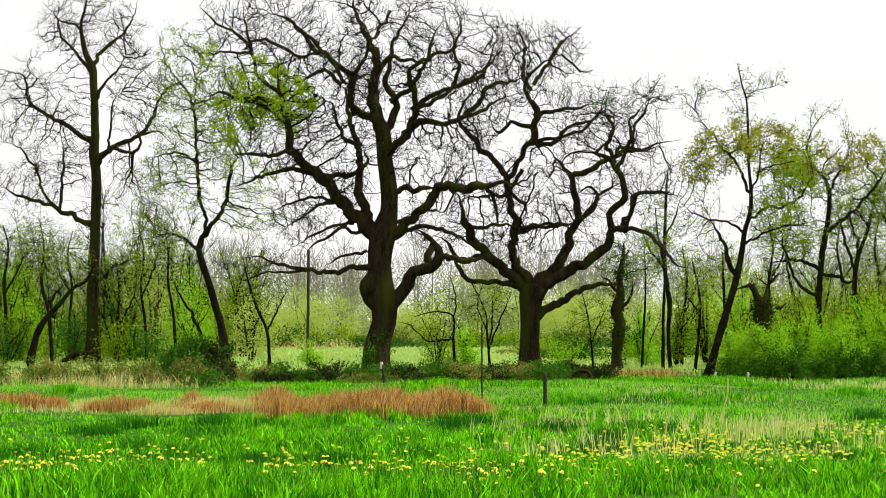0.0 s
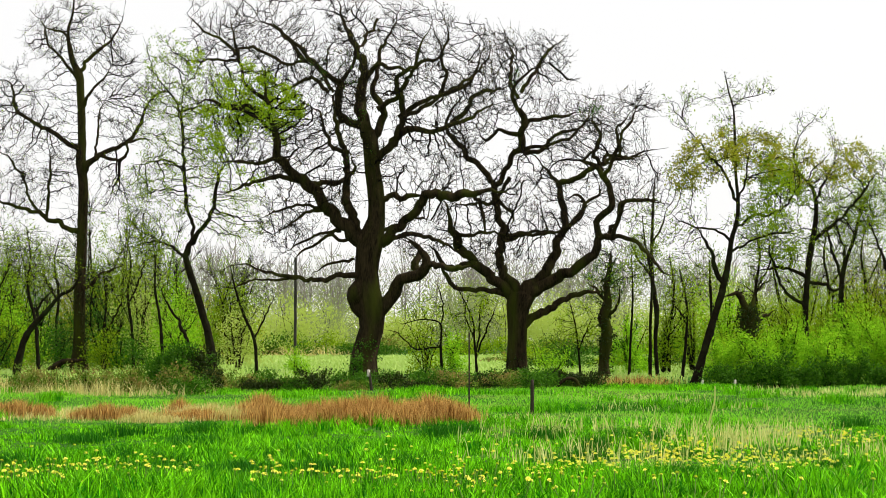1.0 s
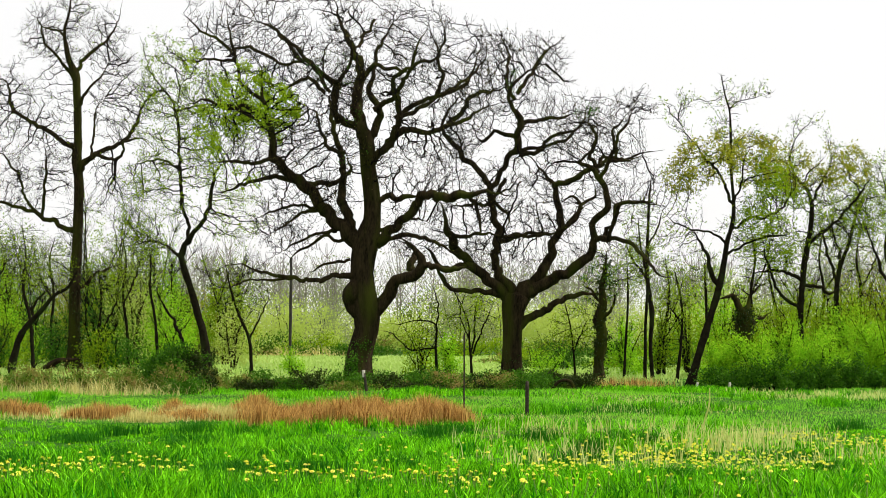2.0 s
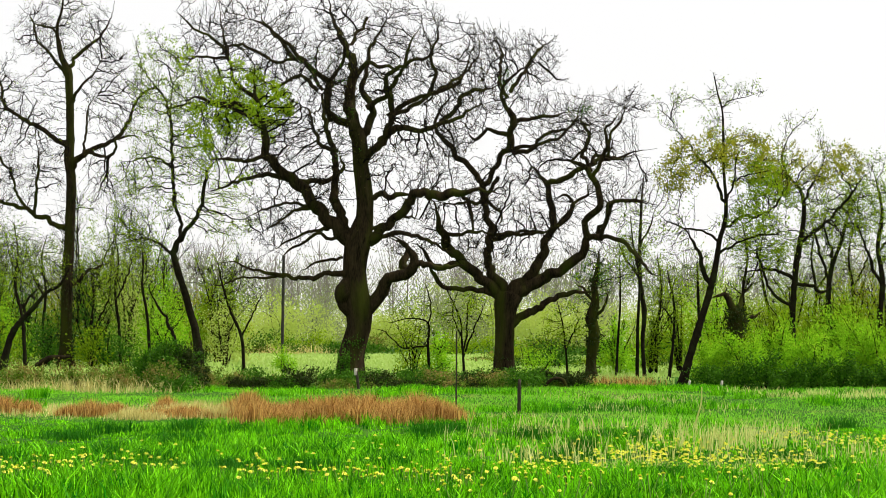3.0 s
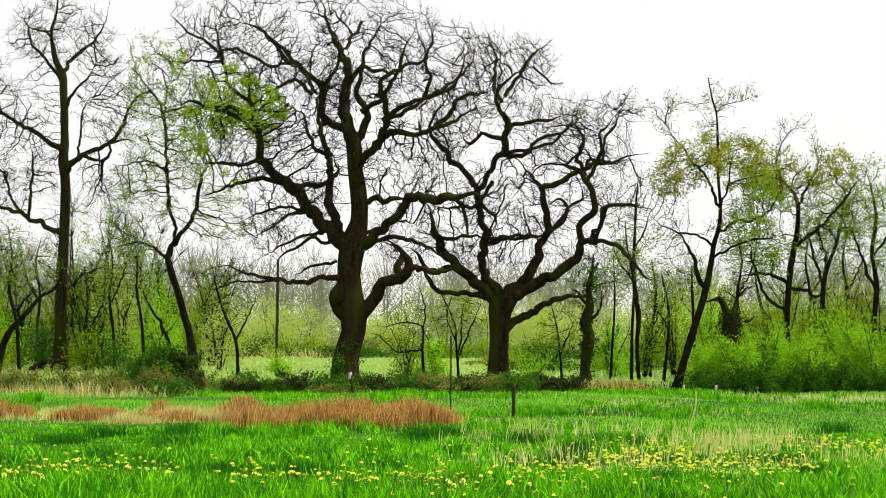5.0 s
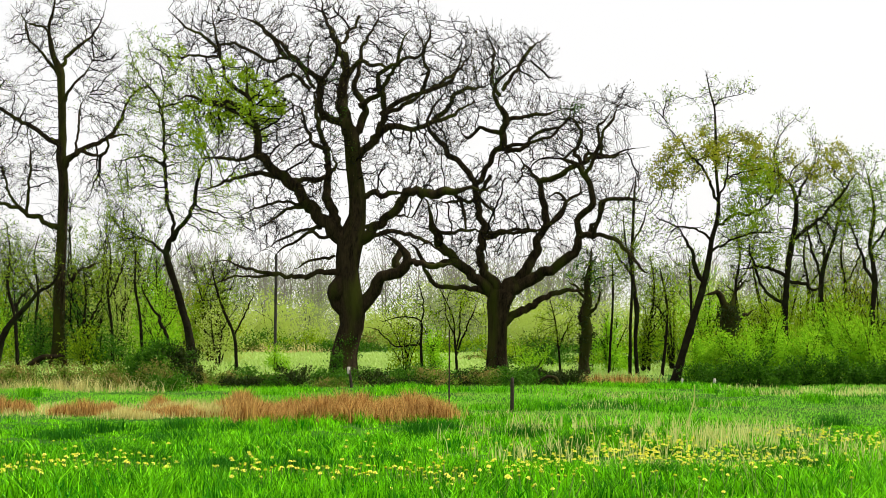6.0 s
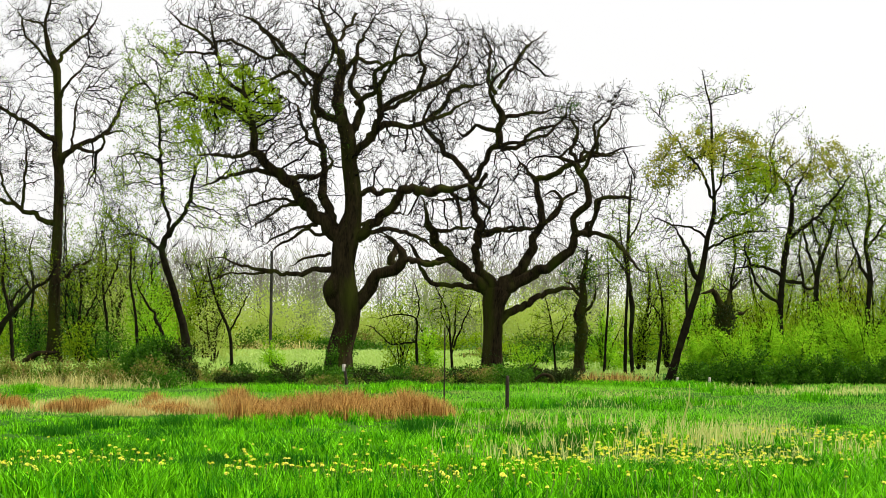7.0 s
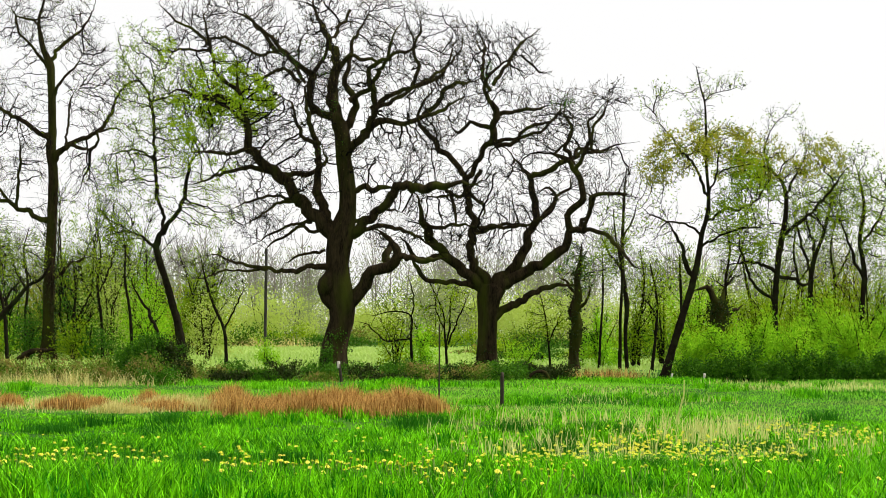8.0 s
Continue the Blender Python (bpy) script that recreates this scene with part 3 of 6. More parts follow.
tree.limb("limb", [(-4.91, -0.00, 12.39, 0.063), (-5.42, -0.22, 12.89, 0.051), (-6.01, -0.54, 13.15, 0.042), (-6.69, -0.91, 13.83, 0.027)])
tree.limb("limb", [(0.72, 0.00, 5.50, 0.095), (1.48, 0.23, 5.60, 0.085), (2.33, 0.56, 5.58, 0.075), (3.25, 0.94, 5.13, 0.054), (3.80, 1.37, 4.89, 0.032)])
tree.limb("limb", [(2.03, 0.00, 4.08, 0.169), (1.78, 0.17, 4.58, 0.138), (1.99, 0.43, 4.97, 0.106), (1.69, 0.72, 5.33, 0.086), (1.32, 1.05, 5.48, 0.054)])
tree.limb("limb", [(0.59, 0.00, 5.78, 0.074), (1.33, 0.24, 6.11, 0.053), (1.96, 0.58, 6.31, 0.043), (2.71, 0.98, 6.05, 0.026)])
tree.limb("limb", [(-2.37, 0.00, 12.17, 0.085), (-2.92, 0.23, 12.92, 0.068), (-3.52, 0.57, 13.54, 0.055), (-4.37, 0.96, 13.96, 0.032)])
tree.limb("limb", [(0.38, -0.00, 13.78, 0.063), (0.01, -0.40, 13.07, 0.071), (-0.32, -0.98, 12.44, 0.083)])
tree.crown([(-0.68, 0, 11.85, 4.02, 3.50, 3.60), (-3.22, 0, 9.93, 3.17, 3.50, 2.96), (2.50, 0, 11.85, 2.33, 3.00, 2.54), (-4.70, 0, 12.92, 2.33, 2.50, 1.90), (-2.58, 0, 6.31, 1.69, 2.00, 1.27), (1.65, 0, 5.46, 1.27, 2.00, 0.74), (-5.12, 0, 4.19, 1.06, 1.20, 0.42), (1.86, 0, 8.86, 2.33, 3.00, 1.27), (-1.52, 0, 8.44, 1.69, 2.50, 1.27), (2.71, 0, 8.12, 1.27, 2.00, 0.95), (-0.68, 0, 10.78, 1.27, 2.50, 1.69), (-2.79, 0, 5.78, 1.59, 2.00, 0.89), (-1.31, 0, 7.16, 1.16, 2.00, 1.06), (1.12, 0, 7.80, 0.95, 2.00, 0.95), (1.44, 0, 6.41, 0.85, 1.50, 0.63), (-2.37, 0, 9.29, 1.06, 2.00, 1.27)], 11500, 0.0115, 0, shoot=1.6, buds=6000)
tree.ivy(700, 0.1, 1.6, leaf_dark, 0.08, "green ivy on the foot of the trunk")
tree.leafage("foliage", [(-4.27, 0, 11.01, 1.31, 4, 0.95), (-5.22, 0, 10.27, 1.06, 4, 0.89), (-3.04, 0, 10.58, 0.72, 4, 0.72), (-5.58, 0, 8.78, 0.76, 4, 1.06), (-6.81, 0, 11.86, 0.76, 4, 0.93), (-4.91, 0, 7.82, 0.97, 4, 0.55), (-3.53, 0, 9.84, 0.47, 4, 0.85), (-7.13, 0, 12.92, 0.63, 4, 0.53)], 9500, leaf_oak, 0.11, "bright green young leaves")
tree.leafage("moss", [(-0.04, 0, 9.07, 0.85, 4, 1.27), (-1.52, 0, 11.64, 1.27, 4, 0.85)], 500, leaf_dark, 0.07, "green growth on the limbs")
tree = Tree("oak_tree", (3.43, 70.0, 0), "bare spreading oak with short trunk and crooked limbs", "tree", bark_oak, 2)
tree.limb("trunk", [(0.00, 0.00, -0.10, 0.634), (0.00, 0.00, 0.54, 0.444), (0.00, 0.00, 1.43, 0.381), (0.00, 0.00, 2.32, 0.381), (0.04, 0.00, 2.98, 0.444), (0.16, 0.00, 3.47, 0.529)])
tree.limb("limb", [(0.04, 0.00, 3.34, 0.264), (-0.74, -0.08, 3.87, 0.214), (-1.30, -0.19, 4.42, 0.189), (-1.86, -0.31, 4.97, 0.181), (-2.41, -0.44, 5.52, 0.181), (-2.59, -0.57, 6.18, 0.148), (-2.64, -0.71, 6.72, 0.115), (-2.86, -0.85, 7.05, 0.099), (-3.19, -1.00, 7.19, 0.074)])
tree.limb("limb", [(0.04, 0.00, 3.47, 0.214), (-0.51, 0.02, 4.32, 0.181), (-0.67, 0.05, 4.99, 0.165), (-0.58, 0.08, 5.66, 0.165), (-0.66, 0.11, 6.34, 0.132), (-0.84, 0.15, 7.12, 0.132), (-0.91, 0.18, 7.80, 0.132), (-1.29, 0.22, 8.36, 0.115), (-1.84, 0.26, 8.82, 0.115), (-2.29, 0.29, 9.50, 0.099), (-2.74, 0.33, 10.07, 0.082), (-2.63, 0.37, 10.75, 0.066), (-2.18, 0.42, 11.32, 0.058), (-1.95, 0.46, 12.01, 0.049), (-1.91, 0.50, 12.81, 0.033)])
tree.limb("limb", [(-0.88, 0.18, 7.73, 0.107), (-0.51, 0.12, 8.36, 0.099), (-0.18, 0.05, 8.91, 0.107), (0.15, -0.03, 9.24, 0.132), (0.26, -0.12, 9.90, 0.148), (0.30, -0.21, 10.45, 0.132), (-0.08, -0.30, 10.89, 0.082), (-0.20, -0.40, 11.43, 0.066), (0.02, -0.50, 11.86, 0.066), (0.57, -0.61, 12.30, 0.049), (1.22, -0.71, 12.61, 0.041), (1.59, -0.82, 13.27, 0.025)])
tree.limb("limb", [(0.22, -0.03, 9.19, 0.082), (0.83, 0.14, 9.37, 0.074), (1.41, 0.37, 9.51, 0.066), (2.32, 0.62, 9.87, 0.058), (2.91, 0.89, 10.70, 0.049), (3.23, 1.17, 11.54, 0.025)])
tree.limb("limb", [(0.16, 0.00, 3.47, 0.280), (0.83, 0.07, 4.10, 0.214), (1.35, 0.16, 4.77, 0.189), (1.62, 0.27, 5.56, 0.165), (1.90, 0.38, 6.13, 0.148), (1.82, 0.49, 7.04, 0.132), (1.60, 0.61, 7.91, 0.115), (1.32, 0.74, 8.37, 0.099), (0.88, 0.87, 8.84, 0.082), (0.43, 1.00, 9.24, 0.074)])
tree.limb("limb", [(1.60, 0.61, 7.86, 0.099), (2.23, 0.81, 8.08, 0.082), (2.81, 1.06, 8.33, 0.082), (3.40, 1.34, 8.70, 0.074), (4.00, 1.64, 8.96, 0.082), (4.61, 1.95, 9.11, 0.066), (5.34, 2.28, 9.37, 0.049), (6.30, 2.61, 9.59, 0.025)])
tree.limb("limb", [(1.95, 0.38, 6.08, 0.099), (2.56, 0.72, 6.72, 0.074), (2.82, 1.16, 7.20, 0.066), (3.43, 1.65, 7.58, 0.049), (3.37, 2.18, 8.32, 0.033)])
tree.limb("limb", [(0.27, 0.00, 3.38, 0.313), (1.16, -0.05, 3.87, 0.231), (1.93, -0.12, 4.32, 0.198), (2.59, -0.20, 4.76, 0.181), (3.03, -0.28, 5.20, 0.165), (3.24, -0.37, 5.86, 0.148), (3.12, -0.46, 6.30, 0.132), (3.33, -0.56, 6.62, 0.132), (3.66, -0.65, 6.95, 0.132), (3.53, -0.75, 7.61, 0.115), (3.30, -0.85, 8.15, 0.099), (2.96, -0.96, 8.47, 0.091), (2.45, -1.06, 8.64, 0.074), (2.94, -1.17, 9.00, 0.066), (3.15, -1.28, 9.43, 0.058), (3.25, -1.39, 10.19, 0.041), (3.90, -1.50, 10.44, 0.025)])
tree.limb("limb", [(3.17, -0.37, 5.70, 0.124), (3.77, -0.63, 5.73, 0.099), (4.17, -0.96, 5.65, 0.082), (4.68, -1.33, 5.36, 0.074), (5.18, -1.72, 4.69, 0.066), (5.56, -2.14, 4.24, 0.058), (6.10, -2.57, 4.09, 0.033)])
tree.limb("limb", [(3.72, -0.63, 5.73, 0.091), (3.90, -1.04, 6.48, 0.074), (4.10, -1.59, 6.99, 0.066), (4.69, -2.19, 7.05, 0.058), (5.57, -2.83, 6.87, 0.033)])
tree.limb("limb", [(3.37, -0.85, 8.09, 0.091), (3.72, -1.09, 8.81, 0.074), (3.86, -1.39, 9.31, 0.066), (3.76, -1.72, 9.82, 0.058), (4.05, -2.08, 10.11, 0.041), (4.48, -2.45, 10.67, 0.025)])
tree.limb("limb", [(0.16, 0.00, 2.18, 0.181), (0.82, -0.10, 2.65, 0.148), (1.37, -0.24, 2.98, 0.132), (1.91, -0.39, 3.31, 0.115), (2.45, -0.55, 3.53, 0.099), (3.10, -0.72, 3.56, 0.074), (3.70, -0.90, 3.76, 0.041)])
tree.limb("limb", [(-0.18, 0.00, 3.38, 0.214), (-1.07, -0.14, 3.67, 0.107), (-1.75, -0.32, 3.69, 0.091), (-2.41, -0.52, 3.75, 0.091), (-2.86, -0.74, 4.29, 0.082), (-3.19, -0.96, 4.61, 0.066), (-3.85, -1.20, 4.76, 0.041)])
tree.limb("limb", [(-1.48, -0.25, 4.53, 0.148), (-1.97, -0.45, 4.64, 0.107), (-2.42, -0.72, 4.51, 0.099), (-2.86, -1.01, 4.61, 0.082), (-3.30, -1.32, 5.15, 0.066), (-3.69, -1.65, 5.39, 0.041)])
tree.limb("limb", [(-0.58, 0.08, 5.62, 0.115), (0.06, 0.29, 5.79, 0.074), (0.86, 0.57, 6.03, 0.066), (1.78, 0.88, 5.98, 0.049)])
tree.limb("limb", [(-0.73, 0.15, 7.01, 0.091), (-1.50, 0.47, 7.15, 0.066), (-1.94, 0.88, 7.07, 0.049), (-2.61, 1.35, 7.22, 0.033)])
tree.limb("limb", [(-2.59, -0.50, 5.96, 0.091), (-2.09, -0.72, 5.79, 0.074), (-1.10, -0.99, 5.87, 0.058), (-0.46, -1.30, 5.76, 0.033)])
tree.limb("limb", [(-2.58, -0.00, 10.25, 0.111), (-1.96, -0.10, 10.76, 0.093), (-1.61, -0.25, 11.41, 0.084), (-0.90, -0.42, 11.52, 0.066), (-0.09, -0.61, 11.76, 0.040)])
tree.limb("limb", [(0.16, 0.00, 10.25, 0.089), (0.94, 0.10, 10.47, 0.076), (1.89, 0.24, 10.62, 0.063), (2.64, 0.41, 10.75, 0.034)])
tree.limb("limb", [(0.27, 0.00, 9.06, 0.100), (1.12, 0.12, 9.25, 0.089), (1.49, 0.30, 9.81, 0.072), (2.36, 0.51, 10.11, 0.054), (3.12, 0.74, 10.57, 0.029)])
tree.limb("limb", [(0.05, 0.00, 9.80, 0.100), (-0.72, 0.27, 9.99, 0.076), (-1.18, 0.67, 9.63, 0.063), (-1.57, 1.13, 10.19, 0.032)])
tree.limb("limb", [(1.56, 0.00, 7.85, 0.111), (2.33, 0.15, 8.13, 0.094), (3.20, 0.37, 8.60, 0.085), (3.72, 0.63, 9.04, 0.072), (4.65, 0.91, 8.98, 0.056), (5.55, 1.22, 9.37, 0.032)])
tree.limb("limb", [(-0.73, -0.00, 5.84, 0.089), (0.25, -0.32, 5.82, 0.080), (1.37, -0.78, 5.88, 0.057), (2.17, -1.32, 6.24, 0.033)])
tree.limb("limb", [(1.87, 0.00, 6.11, 0.089), (2.46, 0.06, 6.51, 0.080), (2.69, 0.14, 7.12, 0.071), (2.29, 0.23, 7.42, 0.063), (1.90, 0.34, 7.14, 0.034)])
tree.limb("limb", [(-0.29, 0.00, 8.12, 0.078), (-0.73, 0.13, 7.23, 0.067), (-0.16, 0.32, 6.69, 0.056), (-0.26, 0.55, 6.03, 0.034)])
tree.limb("limb", [(3.61, 0.00, 5.88, 0.100), (4.01, 0.00, 6.51, 0.089), (4.10, 0.01, 7.11, 0.076), (5.06, 0.01, 7.22, 0.058), (6.07, 0.02, 7.00, 0.031)])
tree.limb("limb", [(3.39, -0.00, 8.34, 0.089), (3.04, -0.17, 9.11, 0.076), (3.24, -0.42, 9.75, 0.066), (2.92, -0.71, 10.28, 0.048), (3.07, -1.03, 11.01, 0.031)])
tree.limb("limb", [(4.06, -0.00, 8.97, 0.071), (4.17, -0.02, 9.80, 0.062), (4.61, -0.05, 10.47, 0.049), (4.72, -0.08, 11.14, 0.029)])
tree.limb("limb", [(-1.74, -0.00, 7.45, 0.089), (-1.41, -0.32, 6.86, 0.066), (-1.31, -0.78, 6.17, 0.053), (-1.55, -1.31, 5.58, 0.031)])
tree.limb("limb", [(0.16, 0.00, 11.49, 0.078), (0.85, 0.33, 12.55, 0.067), (1.44, 0.82, 13.43, 0.050), (2.16, 1.39, 13.98, 0.030)])
tree.limb("limb", [(0.05, 0.00, 11.26, 0.078), (-0.28, 0.28, 12.09, 0.067), (-0.14, 0.69, 13.06, 0.054), (-0.46, 1.17, 14.17, 0.034)])
tree.crown([(0.27, 0, 11.94, 2.00, 3.00, 2.00), (2.72, 0, 9.91, 2.45, 3.00, 1.56), (-1.74, 0, 10.59, 1.11, 2.50, 2.00), (0.71, 0, 7.45, 2.89, 3.00, 1.78), (4.50, 0, 7.90, 1.34, 2.50, 1.78), (-2.18, 0, 6.11, 1.34, 2.00, 1.11), (4.72, 0, 10.81, 1.11, 2.00, 0.89), (4.28, 0, 4.77, 1.34, 1.50, 0.89), (-0.85, 0, 5.44, 2.67, 2.50, 1.11), (2.38, 0, 6.22, 1.22, 2.00, 1.22), (-1.29, 0, 7.00, 1.34, 2.00, 1.00), (1.38, 0, 9.47, 1.56, 2.50, 1.11), (1.38, 0, 13.07, 0.93, 1.50, 0.78), (-0.74, 0, 13.18, 1.22, 2.00, 1.11)], 9000, 0.0115, 0, shoot=1.6, buds=5000)
tree.ivy(260, 0.1, 1.0, ivy_dark, 0.08, "dark ivy")
tree.leafage("moss", [(2.83, 0, 10.70, 0.62, 4, 0.40), (1.72, 0, 9.87, 0.53, 4, 0.33), (0.04, 0, 11.83, 0.53, 4, 0.53)], 420, leaf_dark, 0.08, "green growth on the limbs")
tree = Tree("tall_tree", (-17.74, 90.0, 0), "tall slender bare tree with upswept limbs", "tree", bark_oak, 3)
tree.limb("trunk", [(0.00, 0.00, -0.10, 0.517), (0.00, 0.00, 1.36, 0.307), (0.00, 0.00, 4.22, 0.275), (0.09, 0.00, 7.09, 0.244), (0.14, 0.00, 9.39, 0.222), (0.00, 0.00, 10.54, 0.244), (0.03, 0.00, 11.70, 0.201), (0.00, 0.00, 13.14, 0.191), (-0.06, 0.00, 14.30, 0.180), (-0.14, 0.00, 15.17, 0.191), (-0.49, 0.00, 15.89, 0.127), (-0.66, 0.00, 16.62, 0.095), (-0.72, 0.00, 17.49, 0.074), (-0.49, 0.00, 18.36, 0.053), (-0.43, 0.00, 19.52, 0.032)])
tree.limb("limb", [(0.03, 0.00, 7.15, 0.159), (-0.70, -0.10, 7.43, 0.127), (-1.53, -0.22, 7.79, 0.116), (-2.35, -0.36, 8.21, 0.095), (-3.18, -0.51, 8.43, 0.085), (-3.85, -0.67, 8.62, 0.074), (-4.24, -0.83, 8.89, 0.064), (-4.90, -1.00, 9.25, 0.032)])
tree.limb("limb", [(-0.03, 0.00, 11.29, 0.159), (-0.73, 0.07, 11.76, 0.127), (-1.61, 0.16, 12.30, 0.116), (-2.35, 0.27, 12.74, 0.095), (-3.10, 0.38, 13.13, 0.085), (-3.55, 0.49, 13.64, 0.074), (-3.58, 0.61, 14.39, 0.064), (-3.90, 0.74, 14.90, 0.053), (-4.66, 0.87, 15.09, 0.042), (-5.56, 1.00, 15.32, 0.032)])
tree.limb("limb", [(0.09, 0.00, 10.14, 0.191), (0.45, -0.08, 10.68, 0.148), (1.04, -0.19, 11.16, 0.127), (1.92, -0.31, 11.43, 0.106), (2.65, -0.44, 11.94, 0.095), (3.10, -0.57, 12.64, 0.085), (3.41, -0.71, 13.48, 0.074), (4.00, -0.85, 14.04, 0.064), (4.87, -1.00, 14.50, 0.032)])
tree.limb("limb", [(1.04, -0.19, 11.04, 0.095), (1.80, -0.48, 10.78, 0.085), (2.44, -0.86, 10.97, 0.074), (2.65, -1.27, 11.56, 0.064), (3.57, -1.72, 11.73, 0.053), (4.26, -2.19, 11.28, 0.032)])
tree.limb("limb", [(-0.06, 0.00, 14.94, 0.127), (0.10, 0.22, 15.78, 0.095), (0.62, 0.50, 16.41, 0.085), (1.29, 0.81, 17.05, 0.064), (1.81, 1.15, 18.13, 0.042), (1.95, 1.50, 19.23, 0.032)])
tree.limb("limb", [(-0.14, 0.00, 14.82, 0.106), (-0.68, -0.17, 15.58, 0.074), (-1.20, -0.40, 16.26, 0.064), (-1.58, -0.65, 16.65, 0.053), (-1.80, -0.92, 17.61, 0.053), (-2.39, -1.20, 18.28, 0.032)])
tree.limb("limb", [(-0.43, 0.00, 15.98, 0.085), (-0.90, 0.21, 17.29, 0.064), (-1.83, 0.49, 17.63, 0.053), (-2.47, 0.80, 18.07, 0.032)])
tree.limb("limb", [(-2.03, -0.29, 8.08, 0.074), (-2.55, -0.52, 9.00, 0.064), (-2.68, -0.82, 9.89, 0.064), (-3.02, -1.16, 10.29, 0.053), (-3.50, -1.52, 10.96, 0.042), (-4.40, -1.89, 11.20, 0.032)])
tree.limb("limb", [(-1.67, -0.22, 7.88, 0.074), (-1.55, -0.37, 8.79, 0.074), (-1.45, -0.57, 9.92, 0.064), (-1.35, -0.79, 10.75, 0.053), (-1.50, -1.02, 11.73, 0.032)])
tree.limb("limb", [(0.09, 0.00, 4.14, 0.116), (0.82, 0.21, 4.86, 0.085), (1.49, 0.49, 5.25, 0.064), (2.24, 0.80, 5.63, 0.032)])
tree.limb("limb", [(0.74, -0.14, 10.96, 0.064), (0.82, 0.19, 12.30, 0.053), (0.75, 0.60, 13.36, 0.042), (1.24, 1.06, 14.16, 0.032)])
tree.limb("limb", [(0.14, 0.00, 13.58, 0.085), (0.62, -0.27, 14.41, 0.064), (1.26, -0.61, 14.93, 0.042), (1.76, -1.00, 15.73, 0.032)])
tree.crown([(-0.43, 0, 16.91, 2.86, 2.50, 2.29), (-3.01, 0, 13.43, 2.58, 2.50, 2.29), (-1.86, 0, 10.54, 2.29, 2.50, 2.00), (2.15, 0, 13.72, 1.72, 2.50, 2.29), (-3.01, 0, 9.10, 2.29, 2.00, 1.43), (1.72, 0, 16.04, 1.43, 2.00, 2.00), (1.43, 0, 9.25, 1.29, 2.00, 1.57)], 4600, 0.012, 900, shoot=1.6, buds=2500)
tree.ivy(1600, 0.3, 7.5, ivy_dark, 0.10, "dark ivy")
tree = Tree("young_tree", (-9.73, 80.0, 0), "leaning young tree with fresh green leaves", "tree", bark_thin, 4)
tree.limb("trunk", [(0.00, 0.00, -0.10, 0.245), (-0.18, 0.00, 1.65, 0.188), (-0.48, 0.00, 2.79, 0.160), (-0.82, 0.00, 3.94, 0.151), (-1.12, 0.00, 4.83, 0.151), (-1.32, 0.00, 5.59, 0.141)])
tree.limb("limb", [(-1.27, 0.00, 5.52, 0.132), (-0.85, -0.09, 6.23, 0.113), (-0.41, -0.21, 6.86, 0.094), (-0.01, -0.35, 7.61, 0.085), (0.14, -0.49, 8.49, 0.075), (0.33, -0.64, 9.24, 0.066), (1.18, -0.80, 9.93, 0.038)])
tree.limb("limb", [(-1.30, 0.00, 5.57, 0.104), (-0.95, 0.08, 6.62, 0.075), (-1.22, 0.18, 7.65, 0.075), (-1.42, 0.29, 9.07, 0.075), (-1.51, 0.41, 10.63, 0.066), (-1.60, 0.53, 11.93, 0.066), (-1.54, 0.66, 12.99, 0.047), (-1.18, 0.80, 14.18, 0.028)])
tree.limb("limb", [(-1.58, 0.53, 11.99, 0.056), (-2.21, 0.80, 13.01, 0.047), (-3.03, 1.15, 12.79, 0.047), (-3.61, 1.53, 11.93, 0.028)])
tree.limb("limb", [(-1.55, 0.53, 12.09, 0.056), (-0.72, 0.27, 12.29, 0.047), (0.21, -0.08, 12.32, 0.047), (1.40, -0.47, 12.37, 0.028)])
tree.limb("limb", [(-1.27, 0.00, 5.34, 0.075), (-1.89, 0.37, 5.87, 0.056), (-2.73, 0.86, 6.15, 0.047), (-3.72, 1.40, 6.05, 0.028)])
tree.limb("limb", [(-1.42, 0.29, 9.33, 0.056), (-2.17, 0.53, 9.87, 0.047), (-2.99, 0.84, 9.77, 0.038), (-3.94, 1.19, 9.67, 0.028)])
tree.crown([(-1.58, 0, 11.61, 2.04, 3.00, 3.31), (0.71, 0, 11.87, 2.04, 2.50, 2.29), (-2.60, 0, 8.28, 1.78, 2.50, 2.04), (-3.11, 0, 6.23, 1.27, 2.00, 1.02), (-0.05, 0, 9.56, 1.53, 2.00, 1.78), (-2.34, 0, 14.18, 1.02, 2.00, 1.78), (1.10, 0, 7.38, 1.53, 2.00, 1.53)], 2900, 0.011, 12000)
tree = Tree("broken_tree", (7.65, 78.0, 0), "broken dark trunk with shaggy ivy and short twigs", "tree", bark_oak, 5)
tree.limb("trunk", [(0.00, 0.00, -0.10, 0.377), (-0.05, 0.00, 0.66, 0.220), (0.05, 0.00, 1.40, 0.248), (0.10, 0.00, 2.15, 0.220), (-0.05, 0.00, 2.64, 0.257), (0.15, 0.00, 3.38, 0.184), (0.10, 0.00, 4.00, 0.147), (0.22, 0.00, 4.63, 0.119), (0.30, 0.00, 5.57, 0.028)])
tree.limb("limb", [(0.12, 0.00, 2.76, 0.092), (0.47, -0.26, 3.13, 0.064), (0.63, -0.60, 3.86, 0.037)])
tree.limb("limb", [(0.07, 0.00, 3.38, 0.083), (-0.27, 0.26, 3.89, 0.055), (-0.69, 0.60, 4.15, 0.037)])
tree.crown([(0.07, 0, 4.38, 0.99, 1.20, 1.24)], 240, 0.013, 500)
tree.ivy(1100, 0.6, 5.2, ivy_dark, 0.11, "shaggy dark ivy")
